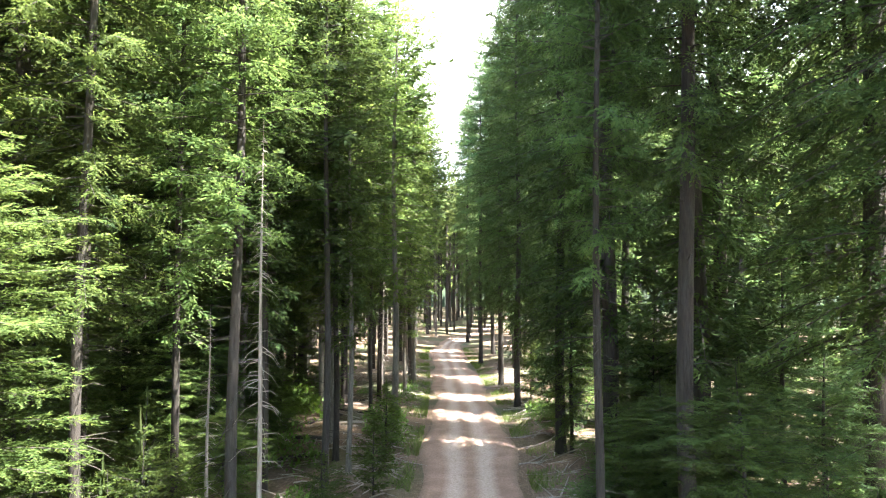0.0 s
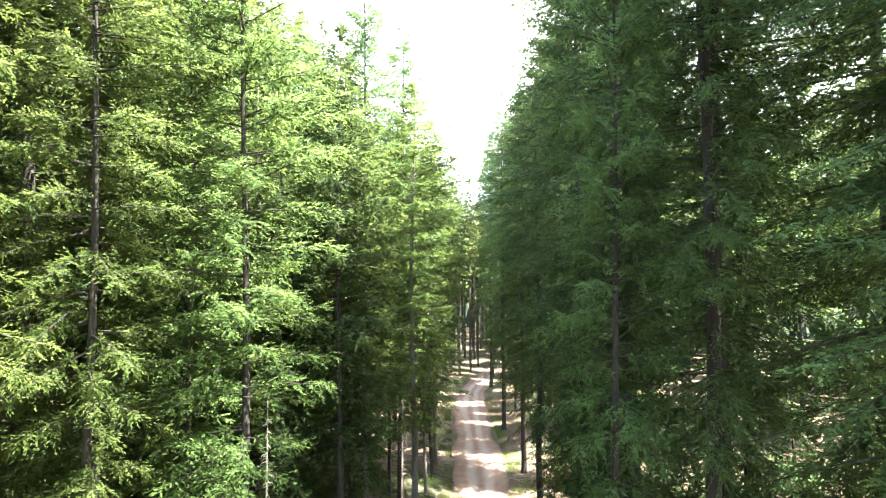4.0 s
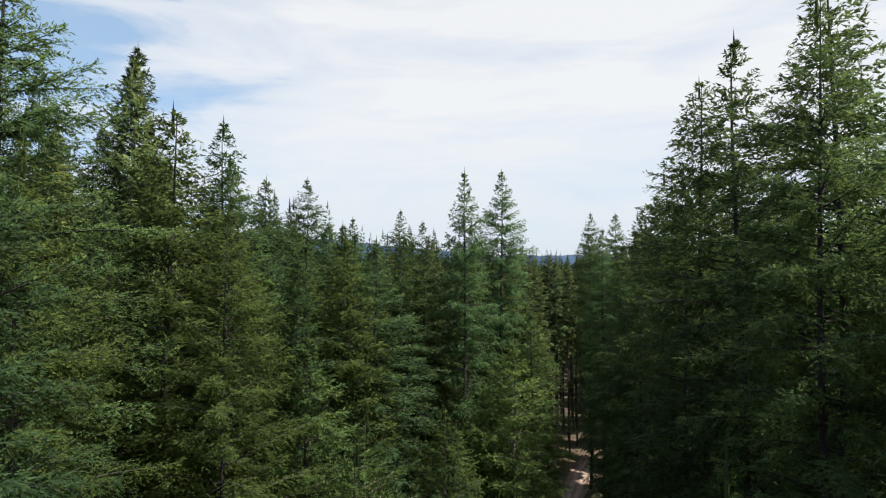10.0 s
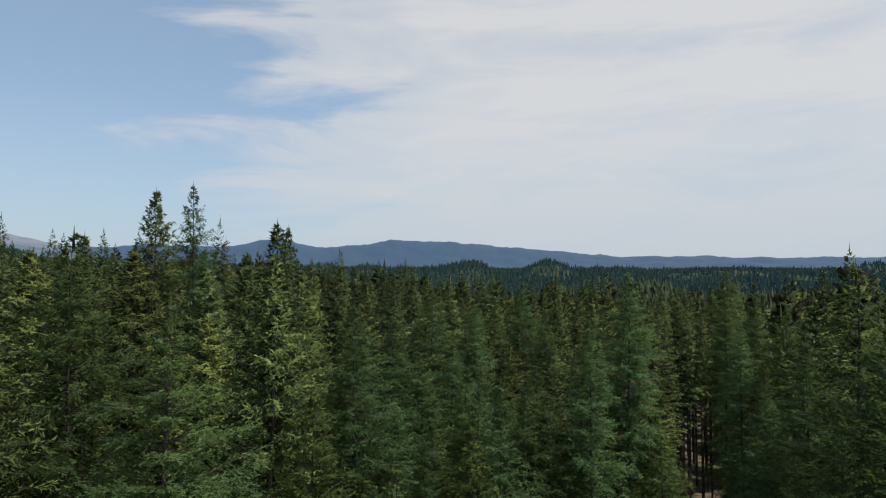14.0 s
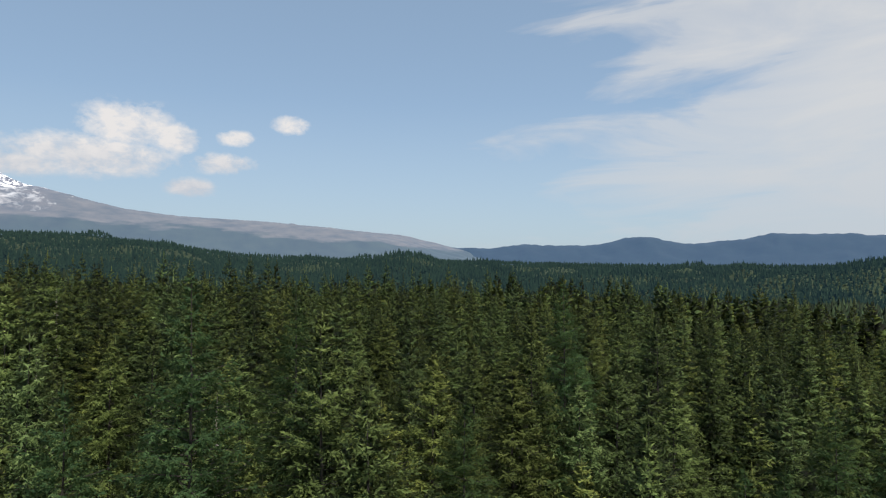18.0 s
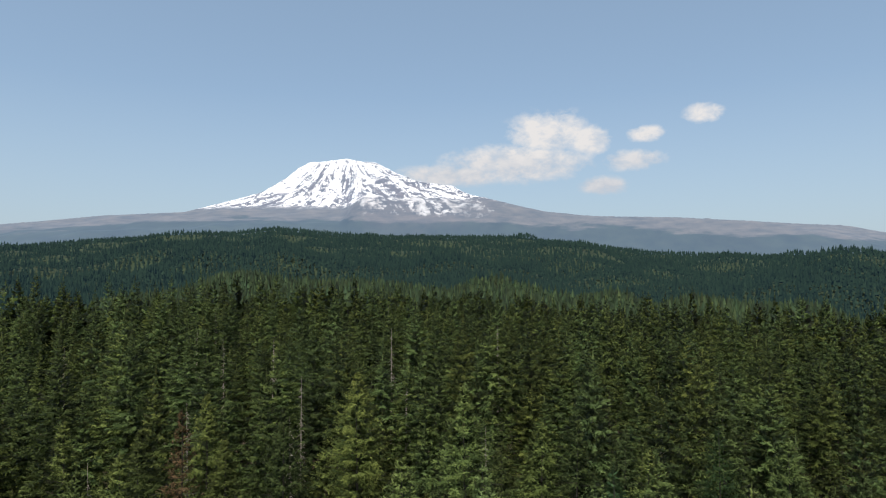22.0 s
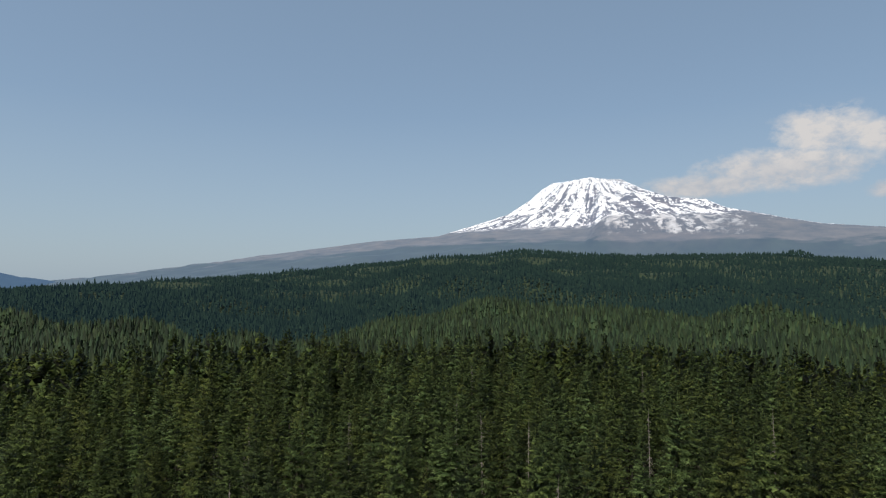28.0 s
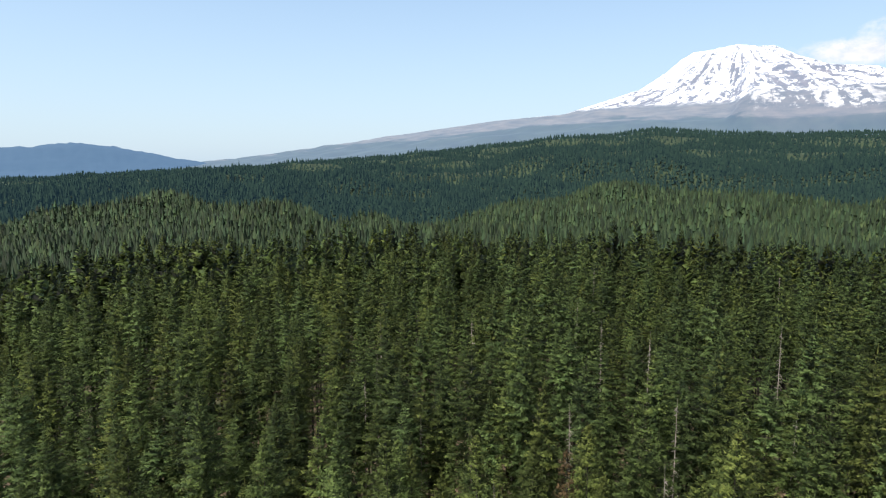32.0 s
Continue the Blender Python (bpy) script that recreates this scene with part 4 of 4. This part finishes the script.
def woods(name, models, x, y, top, wide, mats, label, seed):
    """Many trees as one mesh: models copied to the places, turned and scaled."""
    rs = np.random.RandomState(seed)
    z = land(x, y)
    which = rs.randint(0, len(models), len(x))
    vs, fs, ms, ns, at = [], [], [], [], 0
    for k, (v, f, m, sh, fc) in enumerate(models):
        sel = np.where(which == k)[0]
        if not len(sel):
            continue
        a = rs.uniform(0, 6.283, len(sel))
        s, w = top[sel], wide[sel]
        c, d = np.cos(a)[:, None], np.sin(a)[:, None]
        X = (v[None, :, 0] * c - v[None, :, 1] * d) * w[:, None] + x[sel][:, None]
        Y = (v[None, :, 0] * d + v[None, :, 1] * c) * w[:, None] + y[sel][:, None]
        Z = v[None, :, 2] * s[:, None] + z[sel][:, None]
        vs.append(np.stack([X, Y, Z], 2).reshape(-1, 3))
        ns.append(np.stack([fc[None, :, 0] * c - fc[None, :, 1] * d, fc[None, :, 0] * d + fc[None, :, 1] * c, np.tile(fc[:, 2], (len(sel), 1))], 2).reshape(-1, 3))
        fs.append((f[None] + (np.arange(len(sel)) * len(v))[:, None, None] + at).reshape(-1, 3))
        ms.append(np.tile(m, len(sel)))
        at += len(sel) * len(v)
    me = mesh_of(name, np.concatenate(vs), np.concatenate(fs), mats, np.concatenate(ms))
    # one random value for each tree, kept on its points
    tone, shoot_shade = [], []
    for k, (v, f, m, sh, fc) in enumerate(models):
        cnt = int((which == k).sum())
        tone.append(np.repeat(rs.uniform(0, 1, cnt), len(v)))
        shoot_shade.append(np.tile(sh, cnt))
    keep_values(me, "tree_tone", np.concatenate(tone))
    keep_values(me, "shoot_shade", np.concatenate(shoot_shade))
    keep_facing(me, np.concatenate(ns))
    return tagged(new(name, me), label, "trees", kind="stuff")


rs = np.random.RandomState(77)


def belt(name, models, places, keep_clear, mean, spread, wide, mats, label, seed):
    x, y = (np.concatenate(c) for c in zip(*places))
    keep = free(x, y, 5.0, 6.6) & ~((x > 15) & (x < 50) & (y < 70) & (y > -30) & (rs.uniform(0, 1, len(x)) < keep_clear))
    keep &= ~((x > 3) & (y < 6) & (y > -45) & (np.hypot(x, y) < 50) & (rs.uniform(0, 1, len(x)) < 0.55))     # unseen trees thinned so the sun reaches the road from the south-east
    x, y = x[keep], y[keep]
    h = np.clip(rs.normal(mean, spread, len(x)) + 2.5 * wave(x, y, 60, seed), 22, 54)
    h = cap(x, y, h + land(x, y)) - land(x, y)
    woods(name, models, x, y, h / 44, wide * rs.uniform(0.82, 1.18, len(x)), mats, label, seed)


# trees under the drone's turn, each a thing of its own
def stand_tree(seed, b, reach, taper, count, leaf):
    r = np.random.RandomState(seed)
    way = boughs(r, 44.0, 44 * b, reach, count, taper, 0.45)
    way[3][:] += 0.16
    crown = merge([fronds(r, way, 0.22, 0.24, 0.95, 0.26, 0.36, 0.125), leader(44.0)])
    return (mesh_of("stand_trunk", *trunk_of(r, 44.0, 0.36, 6, 7), [BARK], smooth=True),
            mesh_of("stand_limbs", *limbs_of(r, 44.0, 44 * b, reach * 0.9, 80, 24, seed, False), [BARK]),
            foliage_mesh("stand_crown", [leaf], *crown))


STAND = [stand_tree(400 + k, b, r, s, c, m) for k, (b, r, s, c, m) in enumerate([
    (0.30, 4.4, 0.43, 380, FAR_FIR), (0.32, 4.2, 0.41, 370, FAR_FIR), (0.34, 4.0, 0.39, 350, FAR_FIR), (0.38, 3.7, 0.35, 330, FAR_FIR),
    (0.32, 4.3, 0.42, 360, FAR_FIR), (0.32, 3.5, 0.32, 330, FAR_FIR), (0.36, 3.2, 0.30, 200, DYING)])]
STAND_LABELS = ["broad dark-green fir crown in dense forest", "broad fir with layered drooping boughs", "dark-green fir with shaggy boughs", "narrow spire-shaped fir in dense forest",
                "full fir with a pointed dark-green crown", "slim dark-green fir spire in dense forest", "thinning fir with rust-brown dying needles"]
qx, qy = scatter(31, 7.3, 34, 86, 30, 164)
keep = free(qx, qy, 5.0, 6.6)
for a, b, d in TAKEN:
    keep &= np.hypot(qx - a, qy - b) > 4.4
qx, qy = qx[keep], qy[keep]
for i, (x, y) in enumerate(zip(qx, qy)):
    z = float(land(x, y))
    h = float(np.clip(rs.normal(44.5, 5.2) + 1.5 * wave(x, y, 60, 5), 28, 54))
    k = 6 if rs.uniform() < 0.025 else int(rs.randint(0, 6))
    w = rs.uniform(0.86, 1.2)
    e = new("conifer_tree")
    e.matrix_world = Matrix.Translation((x, y, z)) @ Matrix.Rotation(rs.uniform(0, 6.28), 4, "Z") @ Matrix.Diagonal((w, w, (float(cap(x, y, z + h)) - z) / 44.0, 1))
    for name, me in zip(("trunk", "branchwood", "crown"), STAND[k]):
        tagged(child(name, me, e), kind="stuff" if name == "branchwood" else "")
    tagged(e, STAND_LABELS[k], "tree", "forest trees")

MID = [tier_tree(rs, 44, 44 * b, r, t, c, (0.55, 0.32, 1.0, 0, 0.7, 0.42)) for b, r, t, c in [(0.50, 3.9, 0.39, 150), (0.54, 3.6, 0.36, 140), (0.50, 4.1, 0.40, 150), (0.52, 3.3, 0.31, 140), (0.50, 3.8, 0.37, 150)]]
LOW = [kite_tree(rs, 44, 44 * b, r, t, 130) for b, r, t in [(0.56, 4.2, 0.43), (0.58, 3.9, 0.39), (0.55, 4.4, 0.45), (0.57, 3.6, 0.34)]]
ROADSIDE = [tier_tree(rs, 44, 44 * b, r, t, c, (0.26, 0.30, 1.0, 0, 0.6, 0.24)) for b, r, t, c in [(0.42, 4.0, 0.39, 210), (0.45, 3.7, 0.36, 200), (0.44, 3.3, 0.31, 190), (0.42, 3.9, 0.38, 210)]]
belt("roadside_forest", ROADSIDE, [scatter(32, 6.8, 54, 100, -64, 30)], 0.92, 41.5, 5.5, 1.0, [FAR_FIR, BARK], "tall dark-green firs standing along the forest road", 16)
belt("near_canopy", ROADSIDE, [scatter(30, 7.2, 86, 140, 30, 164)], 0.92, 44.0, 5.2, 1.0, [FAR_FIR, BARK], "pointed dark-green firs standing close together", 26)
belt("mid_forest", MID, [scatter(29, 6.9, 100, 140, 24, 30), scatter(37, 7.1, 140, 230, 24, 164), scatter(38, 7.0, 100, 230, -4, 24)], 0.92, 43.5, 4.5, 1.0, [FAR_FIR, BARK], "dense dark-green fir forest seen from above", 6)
# scatters 35 and 36 stand out of view, added to close and shade the wood
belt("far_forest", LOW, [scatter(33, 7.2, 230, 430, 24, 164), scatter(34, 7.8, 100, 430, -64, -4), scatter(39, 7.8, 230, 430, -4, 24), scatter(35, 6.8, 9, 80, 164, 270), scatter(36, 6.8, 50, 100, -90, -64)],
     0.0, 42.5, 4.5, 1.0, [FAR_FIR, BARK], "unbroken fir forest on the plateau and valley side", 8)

# wooded slopes out to the foot of the mountain
FAR = [far_tree(rs, 40.0, 4.4) for _ in range(8)]
xs, ys = [], []
for k, (r0, r1) in enumerate([(430, 560), (560, 700), (700, 900), (900, 1150), (1150, 1450), (1450, 1800), (1800, 2200), (2200, 2640)]):
    a, b = scatter(40 + k, max(5.8, 0.0072 * r0), r0, r1, -42, 166)
    xs.append(a), ys.append(b)
wx, wy = np.concatenate(xs), np.concatenate(ys)
r = np.hypot(wx, wy)
tall = np.clip((rs.normal(0.50, 0.09, len(wx)) + 0.08 * wave(wx, wy, 90, 19)) * np.interp(r, [430, 900, 2600], [1.1, 0.85, 0.8]), 0.25, 0.9)
broad_by = np.maximum(0.95, r / 2100) * rs.uniform(0.8, 1.25, len(wx))
for name, ok, mat, label, seed in [("slope_forest", r < 1050, SLOPE_FIR, "wooded slopes across the valley", 7), ("distant_forest", r >= 1050, DISTANT_FIR, "distant wooded ridges, blue from a painted haze glow, below the mountain", 9)]:
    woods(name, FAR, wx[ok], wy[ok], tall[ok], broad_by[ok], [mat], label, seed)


# ---------------------------------------------------------------- dead trees
def snag_model(seed, height, girth, sticks):
    r = np.random.RandomState(seed)
    pieces = []
    for _ in range(sticks):
        zz, a = height * r.uniform(0.25, 0.97), r.uniform(0, 6.28)
        l = (1 - zz / height) * r.uniform(1.2, 3.4) + 0.3
        d = np.array([math.cos(a), math.sin(a), r.uniform(-0.5, 0.1)])
        c = np.array([0, 0, zz])
        pieces.append(tube(np.array([c, c + d * l * 0.6, c + d * l + [0, 0, -0.25 * l]]), np.array([0.035, 0.022, 0.006]), 3))
    return mesh_of("snag_trunk", *trunk_of(r, height, girth, 8, 9), [DEADWOOD], smooth=True), mesh_of("snag_sticks", *join(pieces), [DEADWOOD])


SNAGS = [snag_model(k, 30.0, 0.26, 120) for k in range(3)]


def snag(k, x, y, top, wide, label):
    z = float(land(x, y))
    e = new("dead_tree")
    e.matrix_world = Matrix.Translation((x, y, z)) @ Matrix.Rotation(k * 1.7 + x, 4, "Z") @ Matrix.Diagonal((wide, wide, (top - z) / 30.0, 1))
    for name, me in zip(("trunk", "branchwood"), SNAGS[k]):
        tagged(child(name, me, e), kind="stuff" if name == "branchwood" else "")
    return tagged(e, label, "dead tree", "dead trees")


for i, (x, y, top) in enumerate([(-145.3, -13.5, 56.2), (-123.7, -34.7, 56.7), (-118, -62, 52), (-96, -40, 50), (-128, -78, 54), (-104, -88, 49), (-150, -60, 55),
                                 (-84, -62, 47), (-160, 12, 56), (-112, -8, 50), (-190, -70, 58), (-210, -20, 58), (-170, -120, 54), (-92, 30, 48), (-66, -38, 50), (-78, -20, 52), (-70, -56, 47), (-88, -78, 50), (-101, -24, 53), (-56, -60, 46), (-120, -100, 52), (-134, -48, 55), (-82, 4, 50), (-64, 18, 47)]):
    snag(i % 3, x, y, top, 1.0, "bare grey dead fir standing among green trees")
snag(0, -5.4, 18.8, 14.7, 0.35, "thin sun-bleached dead pole beside the road")
snag(1, -7.9, 21.5, 9.0, 0.3, "thin broken dead pole among young firs")
snag(2, -4.5, 47.5, 13.0, 0.3, "thin leaning bleached pole at the road edge")


# ---------------------------------------------------------------- forest floor
def leafy(seed, count, radius, height, size):
    """A low broadleaf shrub: many small folded leaves on hidden stems."""
    r = np.random.RandomState(seed)
    a, q, zz = r.uniform(0, 6.28, count), np.sqrt(r.uniform(0, 1, count)) * radius, r.uniform(0.1, 1, count)
    p = np.stack([np.cos(a) * q, np.sin(a) * q, zz * height * (1.1 - 0.6 * q / radius)], 1)
    d = r.normal(0, 1, (count, 3))
    d /= np.linalg.norm(d, axis=1)[:, None]
    w = np.cross(d, [0.3, 0.2, 1.0])
    w /= np.linalg.norm(w, axis=1)[:, None]
    n = np.cross(w, d)
    L = size * r.uniform(0.6, 1.4, count)[:, None]
    v = np.stack([p - d * L, p + w * L * 0.55 + n * L * 0.15, p + d * L, p - w * L * 0.55 + n * L * 0.15], 1).reshape(-1, 3)
    k = np.arange(count)[:, None] * 4
    return v, np.vstack([k + [0, 1, 2], k + [0, 2, 3]])


SHRUBS = [mesh_of("shrub_leaves", *leafy(60 + k, 420, 0.9, 1.3, 0.085), [SHRUB]) for k in range(3)]
px, py = scatter(51, 2.6, 10, 58, -48, 48)
keep = free(px, py, 3.9, 4.6) & (wave(px, py, 13, 61) > 0.0)
for i, (x, y) in enumerate(list(zip(px[keep], py[keep]))[:180]):
    s = rng.uniform(0.6, 1.7)
    ob = new("shrub", SHRUBS[i % 3])
    ob.matrix_world = Matrix.Translation((x, y, float(land(x, y)) - 0.05)) @ Matrix.Rotation(rng.uniform(0, 6.28), 4, "Z") @ Matrix.Diagonal((s, s, s * rng.uniform(0.7, 1.2), 1))
    tagged(ob, "leafy bright-green shrub on the forest floor", "shrub", "understorey shrubs")


for i, (x, y, s) in enumerate([(-13, 30, 2.8), (-16, 38, 3.2), (-11, 35.5, 2.4), (-19, 33, 3.0), (-14.5, 44, 3.0), (-9.2, 40, 1.9), (-21, 27, 2.6), (11, 27, 2.2), (12.5, 33, 2.6), (14, 24, 2.4)]):
    ob = new("tall_shrub", SHRUBS[i % 3])
    ob.matrix_world = Matrix.Translation((x, y, float(land(x, y)) - 0.1)) @ Matrix.Rotation(i * 1.3, 4, "Z") @ Matrix.Diagonal((s, s, s * 1.25, 1))
    tagged(ob, "tall sunlit broadleaf shrub between fir trunks", "shrub", "tall shrubs")


def tufts(seed, count):
    r = np.random.RandomState(seed)
    y = r.uniform(12, 110, count)
    side = np.where(r.uniform(0, 1, count) < 0.55, 1.0, -1.0)
    x = road_x(y) + side * (2.75 + np.abs(r.normal(0, 0.8, count)))
    keep = wave(x, y, 9, 71) > -0.1
    x, y = x[keep], y[keep]
    n = len(x)
    z = land(x, y)
    p = np.stack([x, y, z], 1)
    a = r.uniform(0, 6.28, n)
    d = np.stack([np.cos(a), np.sin(a), np.zeros(n)], 1)
    lean = np.stack([r.normal(0, 0.5, n), r.normal(0, 0.5, n), np.ones(n)], 1)
    L = r.uniform(0.12, 0.42, n)[:, None]
    v = np.stack([p - d * 0.02, p + d * 0.02, p + lean * L], 1).reshape(-1, 3)
    return v, np.arange(n * 3).reshape(n, 3)


tagged(new("verge_grass", mesh_of("verge_grass", *tufts(81, 26000), [GRASS])), "thin green grass along the road edges", "grass", kind="stuff")


def litter(seed, count):
    r = np.random.RandomState(seed)
    pieces = []
    for _ in range(count):
        y = r.uniform(13, 75)
        side = 1 if r.uniform() < 0.4 else -1
        x = float(road_x(y)) + side * (3.2 + abs(r.normal(0, 5)))
        a, l = r.uniform(0, 6.28), r.uniform(0.4, 2.6)
        d = np.array([math.cos(a), math.sin(a), 0]) * l
        c = np.array([x, y, 0.0])
        pts = np.array([c - d / 2, c + [0, 0, 0.0], c + d / 2])
        pts[:, 2] = land(pts[:, 0], pts[:, 1]) + r.uniform(0.02, 0.14)
        pieces.append(tube(pts, np.array([0.03, 0.022, 0.008]) * r.uniform(0.5, 1.5), 4))
    return join(pieces)


tagged(new("fallen_branches", mesh_of("fallen_branches", *litter(91, 900), [DEADWOOD])), "bleached fallen sticks and slash on the forest floor", "branches", kind="stuff")


def log(x, y, turn, length, girth):
    r = np.random.RandomState(int(abs(x * 31 + y * 7)))
    s = np.linspace(-0.5, 0.5, 8) * length
    px, py = x + s * math.cos(turn), y + s * math.sin(turn)
    pts = np.stack([px, py, land(px, py) + girth * 0.7], 1)
    e = new("fallen_log", mesh_of("fallen_log", *tube(pts, girth * np.linspace(1.0, 0.55, 8) * r.uniform(0.9, 1.1, 8), 9), [DEADWOOD if r.uniform() < 0.5 else BARK], smooth=True))
    tagged(e, "weathered fallen trunk lying on needle litter", "log", "fallen logs")


for x, y, a, l, g in [(-8.5, 33, 0.3, 5, 0.13), (-10, 36, 0.1, 7, 0.16), (-7.5, 41, 1.2, 4, 0.12), (-12, 29, 0.5, 6, 0.18), (-6.6, 45, 0.2, 4, 0.1), (9.5, 35, 0.9, 5, 0.17), (-9, 50, 0.4, 6, 0.15), (-13, 40, 2.7, 8, 0.2)]:
    log(x, y, a, l, g)
